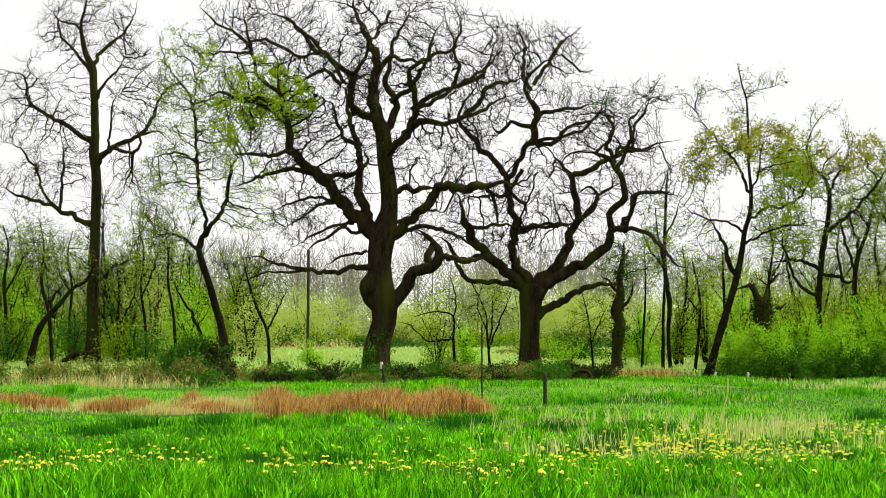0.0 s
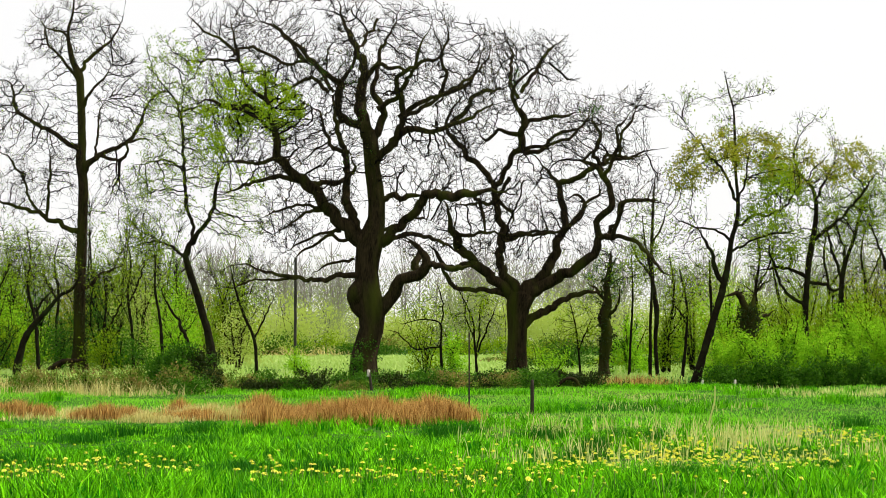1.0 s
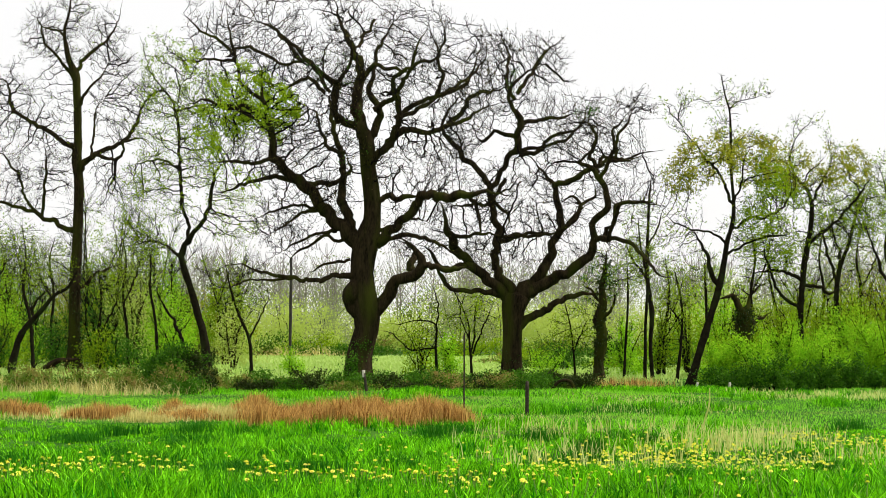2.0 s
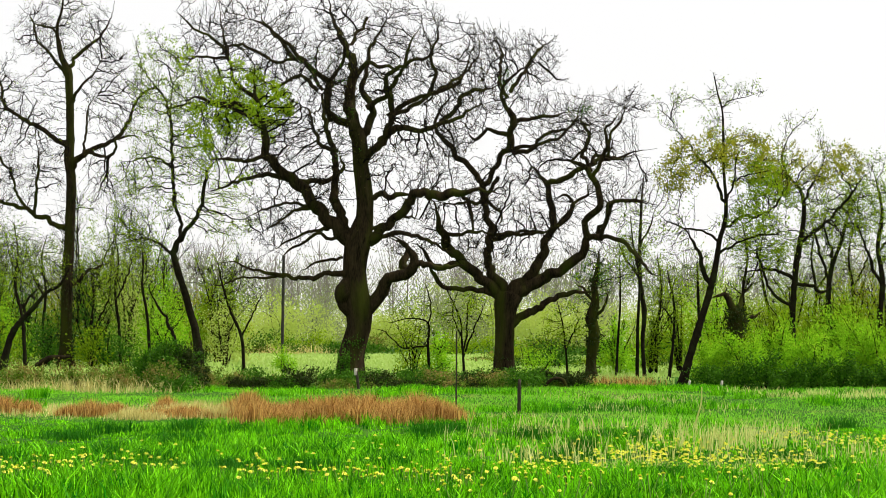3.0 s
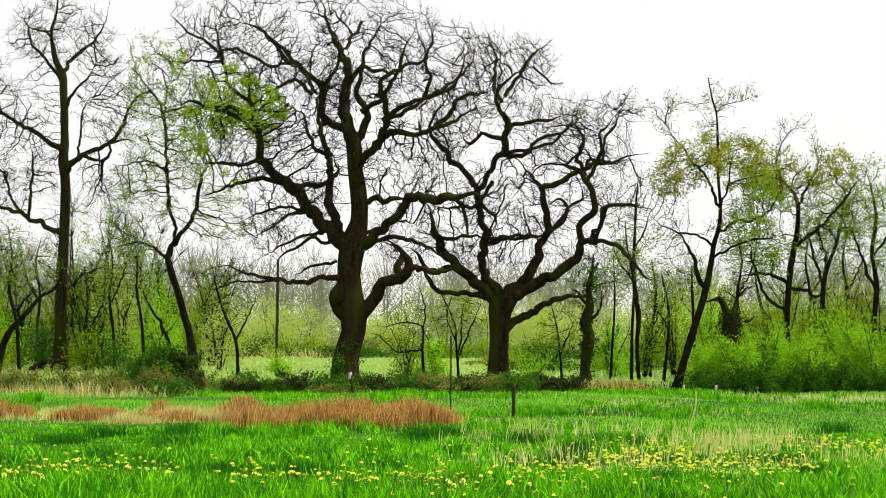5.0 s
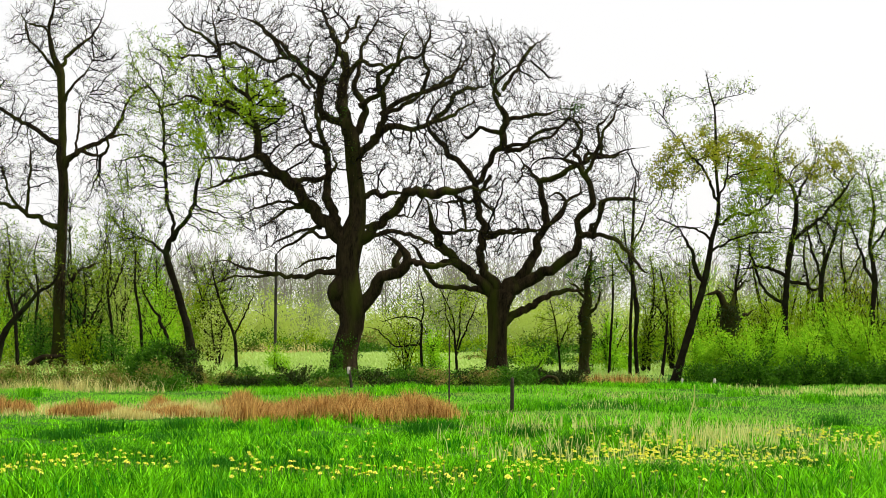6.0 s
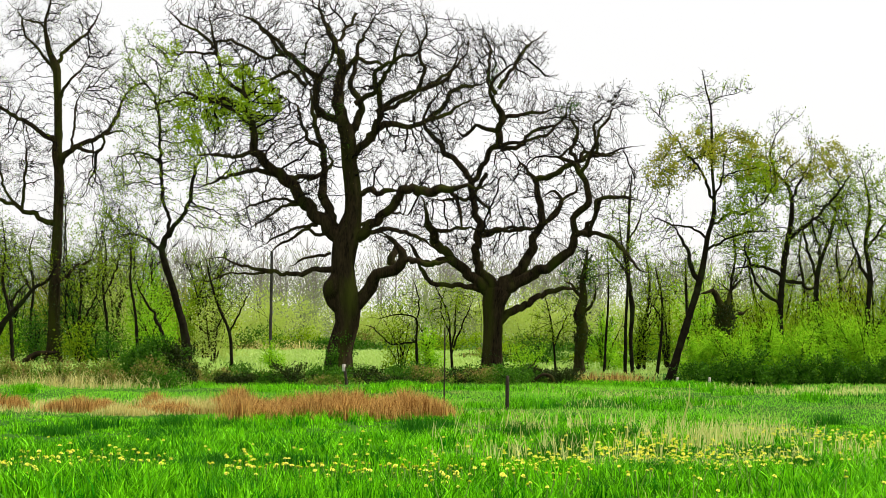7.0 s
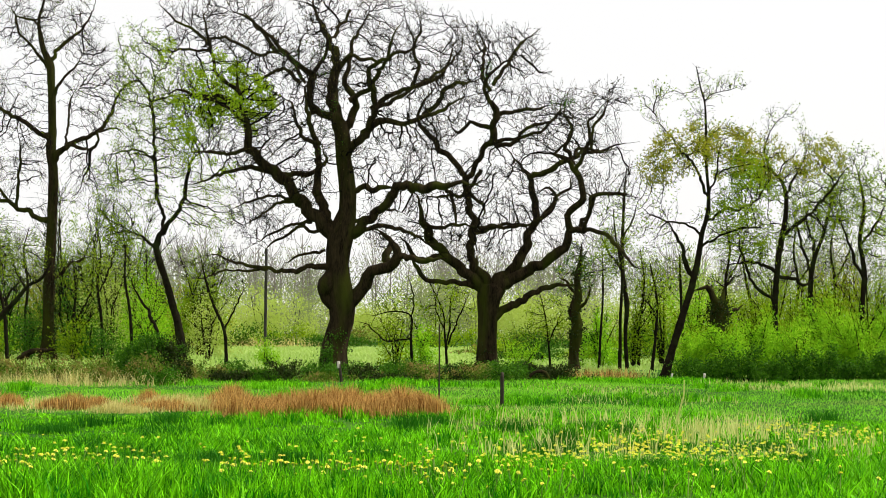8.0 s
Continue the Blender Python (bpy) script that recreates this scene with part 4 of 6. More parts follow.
tree.leafage("foliage", [(0.07, 0, 4.38, 1.49, 4, 1.98)], 900, leaf_dark, 0.09, "shaggy dark ivy")
tree = Tree("leaning_tree", (9.87, 66.5, 0), "leaning slim tree with yellow-green young leaves", "tree", bark_thin, 6)
tree.limb("trunk", [(-0.02, 0.00, -0.10, 0.213), (0.21, 0.00, 0.70, 0.160), (0.59, 0.00, 1.97, 0.133), (0.95, 0.00, 3.13, 0.133), (1.12, 0.00, 3.76, 0.139), (1.31, 0.00, 4.61, 0.106), (1.44, 0.00, 5.46, 0.093), (1.65, 0.00, 6.20, 0.080), (1.69, 0.00, 6.95, 0.067), (1.61, 0.00, 8.01, 0.053), (1.59, 0.00, 9.29, 0.047), (1.55, 0.00, 10.36, 0.033), (1.38, 0.00, 11.00, 0.027), (1.23, 0.00, 11.75, 0.013)])
tree.limb("limb", [(1.69, 0.00, 6.80, 0.059), (1.36, -0.12, 7.57, 0.053), (1.01, -0.27, 8.09, 0.047), (0.46, -0.43, 8.71, 0.040), (-0.09, -0.61, 9.32, 0.033), (-0.50, -0.80, 9.93, 0.020)])
tree.limb("limb", [(1.61, 0.00, 5.93, 0.059), (2.25, 0.14, 6.32, 0.053), (3.03, 0.33, 6.44, 0.047), (3.60, 0.54, 6.77, 0.040), (4.08, 0.77, 7.44, 0.033), (4.27, 1.00, 8.00, 0.020)])
tree.limb("limb", [(1.14, 0.00, 3.72, 0.106), (0.82, -0.19, 4.39, 0.080), (0.57, -0.44, 5.01, 0.059), (0.21, -0.71, 5.63, 0.040), (-0.11, -1.00, 6.13, 0.020)])
tree.limb("limb", [(1.48, 0.00, 5.35, 0.053), (0.87, 0.15, 5.79, 0.040), (0.26, 0.35, 5.95, 0.033), (-0.34, 0.57, 6.13, 0.027), (-1.00, 0.80, 6.75, 0.013)])
tree.limb("limb", [(1.40, 0.00, 4.99, 0.059), (1.87, -0.19, 5.24, 0.047), (2.46, -0.44, 5.54, 0.040), (3.04, -0.71, 5.63, 0.040), (3.86, -1.00, 5.65, 0.020)])
tree.limb("limb", [(1.69, 0.00, 6.95, 0.047), (2.04, 0.16, 7.81, 0.033), (2.18, 0.37, 8.69, 0.027), (2.65, 0.60, 9.46, 0.013)])
tree.limb("limb", [(1.55, 0.00, 10.46, 0.027), (1.92, 0.11, 10.80, 0.020), (2.48, 0.25, 10.92, 0.013), (3.15, 0.40, 11.16, 0.013)])
tree.crown([(1.59, 0, 8.65, 1.90, 2.50, 1.06), (0.00, 0, 8.01, 1.06, 2.00, 1.06), (2.96, 0, 7.80, 1.48, 2.00, 1.27), (2.54, 0, 6.10, 1.27, 2.00, 1.06), (1.69, 0, 10.68, 0.85, 1.50, 0.74), (-0.21, 0, 10.36, 0.95, 1.50, 0.85), (-0.21, 0, 5.78, 0.95, 1.80, 0.95), (1.31, 0, 11.32, 0.47, 1.00, 0.59), (2.54, 0, 11.00, 0.74, 1.00, 0.25), (0.85, 0, 9.50, 1.06, 1.50, 0.63)], 2200, 0.01, 2500)
tree.leafage("foliage", [(1.48, 0, 8.54, 2.11, 4, 1.10), (-0.21, 0, 8.01, 0.63, 4, 0.85)], 5200, leaf_olive, 0.11, "yellow-green young leaves")
tree.leafage("foliage", [(2.75, 0, 7.16, 1.27, 4, 1.69)], 3000, leaf_young, 0.1, "fresh green leaves")
tree = Tree("pollard_tree", (12.39, 69.0, 0), "dark knobbly pollard stump with thin shoots", "tree", bark_oak, 7)
tree.limb("trunk", [(0.04, 0.00, -0.10, 0.195), (0.04, 0.00, 1.43, 0.179), (-0.04, 0.00, 2.26, 0.313), (0.00, 0.00, 2.83, 0.227)])
tree.limb("limb", [(-0.04, 0.00, 2.75, 0.162), (-0.28, -0.11, 3.23, 0.122), (-0.55, -0.25, 3.51, 0.089), (-1.08, -0.40, 3.35, 0.049)])
tree.limb("limb", [(0.09, 0.00, 2.31, 0.130), (0.56, 0.17, 2.62, 0.073), (1.11, 0.40, 2.86, 0.032)])
tree.limb("limb", [(0.04, 0.00, 2.83, 0.114), (0.30, 0.17, 3.52, 0.049), (0.78, 0.40, 4.08, 0.024)])
tree.crown([(0.26, 0, 3.84, 0.88, 1.20, 0.66)], 150, 0.012, 100)
tree.ivy(900, 2.0, 3.6, ivy_dark, 0.10, "dark ivy")
tree = Tree("alder_tree", (15.27, 72.0, 0), "slim tree with sparse fresh green leaves", "tree", bark_thin, 8)
tree.limb("trunk", [(-0.02, 0.00, -0.10, 0.186), (-0.05, 0.00, 2.34, 0.127), (0.00, 0.00, 3.71, 0.119), (0.11, 0.00, 4.86, 0.119), (0.28, 0.00, 5.77, 0.110), (0.41, 0.00, 6.69, 0.093), (0.41, 0.00, 7.38, 0.085), (0.23, 0.00, 7.96, 0.068), (-0.11, 0.00, 8.30, 0.051), (-0.46, 0.00, 9.11, 0.042), (-0.23, 0.00, 9.97, 0.017)])
tree.limb("limb", [(0.23, 0.00, 5.66, 0.085), (0.89, -0.12, 6.23, 0.068), (1.54, -0.27, 6.79, 0.059), (2.07, -0.43, 7.46, 0.051), (2.55, -0.61, 8.13, 0.042), (3.12, -0.80, 8.80, 0.025)])
tree.limb("limb", [(0.41, 0.00, 7.20, 0.059), (0.74, 0.21, 7.98, 0.051), (1.14, 0.49, 8.58, 0.042), (1.61, 0.80, 9.43, 0.025)])
tree.limb("limb", [(0.05, 0.00, 4.21, 0.085), (-0.73, -0.21, 4.57, 0.068), (-1.47, -0.49, 4.61, 0.051), (-2.32, -0.80, 4.32, 0.025)])
tree.limb("limb", [(0.02, 0.00, 4.05, 0.085), (0.74, 0.21, 3.94, 0.068), (1.26, 0.49, 3.72, 0.051), (2.02, 0.80, 4.20, 0.025)])
tree.limb("limb", [(-0.02, 0.00, 3.02, 0.068), (-0.94, -0.11, 3.71, 0.059), (-1.31, -0.26, 4.62, 0.051), (-1.57, -0.42, 5.52, 0.034), (-1.38, -0.60, 6.42, 0.017)])
tree.crown([(-0.69, 0, 8.30, 1.37, 2.50, 1.60), (1.15, 0, 8.54, 1.60, 2.50, 1.37), (-1.15, 0, 5.54, 1.37, 2.00, 1.37), (1.60, 0, 6.46, 1.37, 2.00, 1.37), (0.23, 0, 10.38, 0.92, 1.20, 0.69)], 2200, 0.01, 2500)
tree.leafage("foliage", [(-0.46, 0, 8.88, 1.14, 4, 1.14), (1.60, 0, 8.88, 1.14, 4, 0.92)], 4000, leaf_olive, 0.11, "yellow-green young leaves")
tree.leafage("foliage", [(-1.15, 0, 6.46, 1.60, 4, 1.83)], 3000, leaf_young, 0.1, "fresh green leaves")
tree = Tree("alder_tree", (17.69, 76.0, 0), "thin tree with upright bare branches", "tree", bark_thin, 9)
tree.limb("trunk", [(0.00, 0.00, -0.10, 0.152), (-0.07, 0.00, 2.37, 0.107), (-0.07, 0.00, 4.07, 0.107), (0.12, 0.00, 5.03, 0.089), (0.48, 0.00, 6.00, 0.072), (0.73, 0.00, 6.97, 0.054), (1.14, 0.00, 8.07, 0.027)])
tree.limb("limb", [(-0.05, 0.00, 4.19, 0.072), (-0.33, 0.16, 5.28, 0.063), (-0.52, 0.37, 6.27, 0.045), (-0.76, 0.60, 7.38, 0.018)])
tree.limb("limb", [(0.07, 0.00, 4.91, 0.063), (-0.04, -0.16, 5.75, 0.054), (-0.33, -0.37, 6.71, 0.036), (-0.21, -0.60, 7.65, 0.018)])
tree.crown([(0.60, 0, 7.22, 1.45, 2.00, 1.45), (-0.60, 0, 6.97, 0.73, 1.50, 1.21)], 1300, 0.011, 3500)
tree = Tree("alder_tree", (19.37, 74.0, 0), "slim tree beside a green thicket", "tree", bark_thin, 10)
tree.limb("trunk", [(0.00, 0.00, -0.10, 0.174), (-0.09, 0.00, 2.35, 0.122), (0.05, 0.00, 4.24, 0.113), (-0.14, 0.00, 5.65, 0.087), (0.05, 0.00, 7.07, 0.070), (-0.19, 0.00, 8.49, 0.035)])
tree.limb("limb", [(0.00, 0.00, 4.12, 0.078), (-0.45, 0.16, 5.19, 0.061), (-0.71, 0.37, 6.15, 0.044), (-0.82, 0.60, 7.11, 0.026)])
tree.limb("limb", [(-0.05, 0.00, 5.53, 0.061), (0.50, -0.26, 6.34, 0.052), (0.87, -0.60, 7.49, 0.026)])
tree.crown([(-0.14, 0, 7.54, 1.41, 2.00, 2.12), (0.80, 0, 5.65, 0.94, 1.50, 1.41)], 1300, 0.011, 4500)
tree = Tree("sapling", (10.21, 80.0, 0), "thin young sapling with fine budding twigs", "sapling", bark_thin, 11)
tree.limb("trunk", [(0.03, 0.00, -0.10, 0.094), (-0.08, 0.00, 1.65, 0.085), (0.00, 0.00, 2.92, 0.113), (-0.18, 0.00, 4.19, 0.094), (-0.23, 0.00, 5.47, 0.085), (-0.18, 0.00, 6.74, 0.066), (-0.13, 0.00, 8.02, 0.047), (-0.03, 0.00, 9.17, 0.019)])
tree.limb("limb", [(-0.20, 0.00, 4.45, 0.056), (-0.87, 0.22, 5.48, 0.047), (-1.22, 0.50, 6.52, 0.019)])
tree.limb("limb", [(-0.18, 0.00, 5.98, 0.047), (0.23, -0.22, 6.86, 0.038), (0.44, -0.50, 7.73, 0.019)])
tree.crown([(-0.38, 0, 6.49, 1.02, 1.50, 1.78)], 330, 0.011, 850)
tree = Tree("sapling", (9.76, 79.0, 0), "thin young sapling with fine budding twigs", "sapling", bark_thin, 12)
tree.limb("trunk", [(0.00, 0.00, -0.10, 0.084), (0.03, 0.00, 2.40, 0.065), (0.10, 0.00, 4.41, 0.056), (-0.18, 0.00, 5.92, 0.037), (-0.30, 0.00, 7.18, 0.019)])
tree.crown([(-0.18, 0, 5.42, 0.63, 1.00, 1.26)], 330, 0.011, 850)
tree = Tree("sapling", (9.19, 82.0, 0), "thin young sapling with fine budding twigs", "sapling", bark_thin, 13)
tree.limb("trunk", [(-0.03, 0.00, -0.10, 0.068), (0.05, 0.00, 1.65, 0.058), (0.16, 0.00, 3.73, 0.048), (0.10, 0.00, 5.82, 0.019)])
tree.crown([(0.10, 0, 5.04, 0.65, 1.00, 1.30)], 330, 0.011, 850)
tree = Tree("sapling", (10.74, 76.0, 0), "thin young sapling with fine budding twigs", "sapling", bark_thin, 14)
tree.limb("trunk", [(0.00, 0.00, -0.10, 0.080), (0.17, 0.00, 1.41, 0.063), (0.24, 0.00, 3.10, 0.054), (-0.05, 0.00, 4.67, 0.027)])
tree.limb("limb", [(0.19, 0.00, 2.37, 0.036), (-0.28, 0.22, 3.34, 0.027), (-0.49, 0.50, 4.08, 0.018)])
tree.crown([(0.00, 0, 3.58, 0.85, 1.20, 1.21)], 330, 0.011, 850)
tree = Tree("sapling", (-13.28, 88.0, 0), "thin young sapling with fine budding twigs", "sapling", bark_thin, 15)
tree.limb("trunk", [(0.11, 0.00, -0.10, 0.083), (-0.06, 0.00, 2.49, 0.072), (-0.34, 0.00, 4.17, 0.062), (-0.34, 0.00, 5.57, 0.041), (-0.56, 0.00, 6.97, 0.021)])
tree.limb("limb", [(1.63, 0.00, -0.14, 0.093), (1.16, 0.09, 1.93, 0.083), (0.53, 0.22, 3.05, 0.062), (0.00, 0.35, 3.95, 0.041), (-0.24, 0.50, 5.03, 0.021)])
tree.crown([(-0.56, 0, 5.57, 1.26, 1.50, 1.68)], 330, 0.011, 850)
tree = Tree("sapling", (-19.36, 84.0, 0), "thin young sapling with fine budding twigs", "sapling", bark_thin, 16)
tree.limb("trunk", [(-0.21, 0.00, -0.10, 0.198), (0.21, 0.00, 1.65, 0.158), (0.67, 0.00, 2.40, 0.138), (1.20, 0.00, 2.98, 0.119), (1.87, 0.00, 3.78, 0.089), (2.46, 0.00, 4.11, 0.069), (2.89, 0.00, 4.85, 0.040)])
tree.limb("limb", [(0.75, 0.00, 2.45, 0.079), (0.89, 0.22, 3.39, 0.059), (1.63, 0.50, 4.20, 0.040)])
tree.crown([(1.34, 0, 4.85, 1.34, 1.50, 1.07)], 330, 0.011, 850)
tree = Tree("sapling", (-8.60, 86.0, 0), "thin young sapling with fine budding twigs", "sapling", bark_thin, 17)
tree.limb("trunk", [(0.22, 0.00, -0.10, 0.091), (0.11, 0.00, 1.65, 0.071), (-0.41, 0.00, 2.88, 0.061), (-0.82, 0.00, 4.11, 0.051), (-1.10, 0.00, 5.34, 0.020)])
tree.limb("limb", [(0.11, 0.00, 1.79, 0.051), (0.66, 0.22, 3.02, 0.040), (1.05, 0.50, 3.99, 0.020)])
tree.crown([(-0.41, 0, 3.84, 1.64, 1.50, 1.37)], 330, 0.011, 850)
tree = Tree("sapling", (1.93, 75.0, 0), "thin young sapling with fine budding twigs", "sapling", bark_thin, 18)
tree.limb("trunk", [(0.07, 0.00, -0.10, 0.071), (-0.07, 0.00, 1.65, 0.044), (-0.17, 0.00, 2.60, 0.035), (-0.84, 0.00, 4.03, 0.018)])
tree.limb("limb", [(0.02, 0.00, 0.94, 0.044), (0.17, 0.22, 2.37, 0.035), (0.25, 0.50, 3.81, 0.018)])
tree.limb("limb", [(0.07, 0.00, 1.17, 0.044), (0.47, -0.22, 2.24, 0.035), (0.94, -0.50, 3.31, 0.018)])
tree.limb("limb", [(-0.12, 0.00, 1.89, 0.035), (-0.47, 0.22, 2.84, 0.026), (-0.11, 0.50, 4.05, 0.018)])
tree.crown([(0.00, 0, 2.84, 1.19, 1.20, 1.07)], 330, 0.011, 850)
tree = Tree("sapling", (0.45, 74.0, 0), "thin young sapling with fine budding twigs", "sapling", bark_thin, 19)
tree.limb("trunk", [(0.07, 0.00, -0.10, 0.070), (-0.02, 0.00, 1.42, 0.052), (-0.02, 0.00, 2.35, 0.035), (-0.78, 0.00, 2.54, 0.026), (-1.60, 0.00, 2.35, 0.017)])
tree.limb("limb", [(0.00, 0.00, 1.42, 0.044), (-1.01, 0.13, 1.30, 0.035), (-1.84, 0.31, 2.00, 0.026), (-2.44, 0.50, 2.12, 0.017)])
tree.limb("limb", [(-0.02, 0.00, 2.12, 0.035), (0.05, -0.22, 3.29, 0.026), (-0.31, -0.50, 4.22, 0.017)])
tree.crown([(-0.78, 0, 2.35, 1.18, 1.20, 1.06)], 330, 0.011, 850)
tree = Tree("sapling", (-22.38, 92.0, 0), "thin young sapling with fine budding twigs", "sapling", bark_thin, 20)
tree.limb("trunk", [(-0.15, 0.00, -0.10, 0.130), (-0.23, 0.00, 2.53, 0.097), (-0.35, 0.00, 4.28, 0.087), (-0.15, 0.00, 6.04, 0.054), (-0.44, 0.00, 7.21, 0.032)])
tree.limb("limb", [(-0.29, 0.00, 3.70, 0.065), (0.39, 0.22, 5.17, 0.043), (0.76, 0.50, 6.36, 0.022)])
tree.crown([(0.15, 0, 6.04, 1.76, 2.00, 1.46)], 330, 0.011, 850)
tree = Tree("sapling", (6.52, 80.0, 0), "thin young sapling with fine budding twigs", "sapling", bark_thin, 21)
tree.limb("trunk", [(0.25, 0.00, -0.10, 0.066), (0.13, 0.00, 1.40, 0.047), (0.00, 0.00, 2.41, 0.038), (-0.25, 0.00, 3.43, 0.019)])
tree.limb("limb", [(0.13, 0.00, 1.14, 0.038), (0.53, 0.22, 2.16, 0.028), (0.94, 0.50, 2.93, 0.019)])
tree.crown([(0.13, 0, 2.28, 1.02, 1.20, 1.02)], 330, 0.011, 850)
tree = Tree("sapling", (14.18, 88.0, 0), "thin young sapling with fine budding twigs", "sapling", bark_thin, 22)
tree.limb("trunk", [(0.00, 0.00, -0.10, 0.093), (-0.22, 0.00, 2.49, 0.072), (-0.28, 0.00, 4.17, 0.062), (-0.34, 0.00, 5.57, 0.031)])
tree.crown([(-0.42, 0, 5.01, 0.98, 1.20, 1.40)], 330, 0.011, 850)
tree = Tree("sapling", (17.12, 88.0, 0), "thin young sapling with fine budding twigs", "sapling", bark_thin, 23)
tree.limb("trunk", [(0.14, 0.00, -0.10, 0.093), (0.36, 0.00, 2.49, 0.083), (0.14, 0.00, 3.89, 0.072), (-0.14, 0.00, 5.57, 0.052), (0.00, 0.00, 6.97, 0.021)])
tree.crown([(0.00, 0, 5.57, 1.12, 1.50, 1.68)], 330, 0.011, 850)
tree = Tree("sapling", (-20.65, 86.0, 0), "thin young sapling with fine budding twigs", "sapling", bark_thin, 24)
tree.limb("trunk", [(1.78, 0.00, -0.10, 0.101), (1.59, 0.00, 2.47, 0.081), (1.23, 0.00, 4.11, 0.061), (1.31, 0.00, 5.75, 0.040), (1.10, 0.00, 7.12, 0.020)])
tree.crown([(1.23, 0, 5.75, 1.37, 1.80, 1.64)], 330, 0.011, 850)
tree = Tree("sapling", (16.19, 88.0, 0), "thin young sapling with fine budding twigs", "sapling", bark_thin, 25)
tree.limb("trunk", [(0.00, 0.00, -0.10, 0.104), (0.11, 0.00, 2.49, 0.083), (-0.06, 0.00, 4.17, 0.072), (0.17, 0.00, 5.85, 0.052), (-0.06, 0.00, 7.53, 0.021)])
tree.limb("limb", [(0.00, 0.00, 4.17, 0.052), (0.69, 0.22, 5.44, 0.041), (1.02, 0.50, 6.72, 0.021)])
tree.crown([(0.08, 0, 6.13, 1.26, 1.80, 1.68)], 330, 0.011, 850)
tree = Tree("sapling", (18.61, 84.0, 0), "thin young sapling with fine budding twigs", "sapling", bark_thin, 26)
tree.limb("trunk", [(0.00, 0.00, -0.10, 0.099), (0.11, 0.00, 2.45, 0.079), (0.27, 0.00, 4.05, 0.069), (0.05, 0.00, 5.66, 0.049), (0.27, 0.00, 7.27, 0.020)])
tree.limb("limb", [(0.21, 0.00, 4.05, 0.049), (0.99, 0.22, 5.26, 0.040), (1.32, 0.50, 6.49, 0.020)])
tree.crown([(0.40, 0, 5.92, 1.20, 1.80, 1.60)], 330, 0.011, 850)
tree = Tree("sapling", (21.95, 90.0, 0), "thin young sapling with fine budding twigs", "sapling", bark_thin, 27)
tree.limb("trunk", [(0.06, 0.00, -0.10, 0.116), (-0.06, 0.00, 2.51, 0.085), (0.17, 0.00, 4.22, 0.074), (-0.06, 0.00, 5.94, 0.053), (0.14, 0.00, 7.38, 0.021)])
tree.limb("limb", [(0.06, 0.00, 4.22, 0.053), (0.77, 0.22, 5.52, 0.042), (1.27, 0.50, 6.83, 0.021)])
tree.crown([(0.14, 0, 5.94, 1.43, 1.80, 1.57)], 330, 0.011, 850)
tree = Tree("sapling", (-15.35, 92.0, 0), "thin young sapling with fine budding twigs", "sapling", bark_thin, 28)
tree.limb("trunk", [(0.06, 0.00, -0.10, 0.097), (-0.06, 0.00, 2.23, 0.076), (-0.29, 0.00, 3.99, 0.065), (-0.15, 0.00, 5.75, 0.043), (-0.44, 0.00, 7.21, 0.022)])
tree.limb("limb", [(-0.18, 0.00, 3.70, 0.054), (0.40, 0.22, 5.17, 0.043), (0.65, 0.50, 6.36, 0.022)])
tree.crown([(0.00, 0, 5.75, 1.46, 1.80, 1.76)], 330, 0.011, 850)
tree = Tree("sapling", (-19.57, 94.0, 0), "thin young sapling with fine budding twigs", "sapling", bark_thin, 29)
tree.limb("trunk", [(-0.06, 0.00, -0.10, 0.100), (-0.18, 0.00, 2.25, 0.077), (-0.06, 0.00, 4.04, 0.066), (-0.30, 0.00, 5.83, 0.044), (-0.06, 0.00, 7.03, 0.022)])
tree.limb("limb", [(-0.12, 0.00, 3.74, 0.055), (-0.80, 0.22, 4.94, 0.044), (-1.16, 0.50, 6.16, 0.022)])
tree.crown([(-0.30, 0, 5.54, 1.64, 1.80, 1.64)], 330, 0.011, 850)
tree = Tree("sapling", (12.64, 88.0, 0), "thin young sapling with fine budding twigs", "sapling", bark_thin, 30)
tree.limb("trunk", [(-0.84, 0.00, -0.10, 0.093), (-0.76, 0.00, 2.21, 0.072), (-0.56, 0.00, 4.17, 0.062), (-0.76, 0.00, 5.85, 0.031)])
tree.limb("limb", [(-0.70, 0.00, 2.49, 0.041), (-0.11, 0.22, 3.89, 0.031), (0.21, 0.50, 5.03, 0.021)])
tree.crown([(-0.56, 0, 4.73, 1.12, 1.50, 1.40)], 330, 0.011, 850)
tree = Tree("sapling", (-16.30, 90.0, 0), "thin young sapling with fine budding twigs", "sapling", bark_thin, 31)
tree.limb("trunk", [(0.00, 0.00, -0.10, 0.085), (-0.20, 0.00, 1.94, 0.064), (-0.09, 0.00, 3.65, 0.053), (-0.29, 0.00, 5.37, 0.021)])
tree.limb("limb", [(-0.17, 0.00, 1.94, 0.053), (0.54, 0.22, 3.37, 0.042), (0.92, 0.50, 4.53, 0.021)])
tree.crown([(0.14, 0, 4.51, 1.43, 1.60, 1.29)], 330, 0.011, 850)


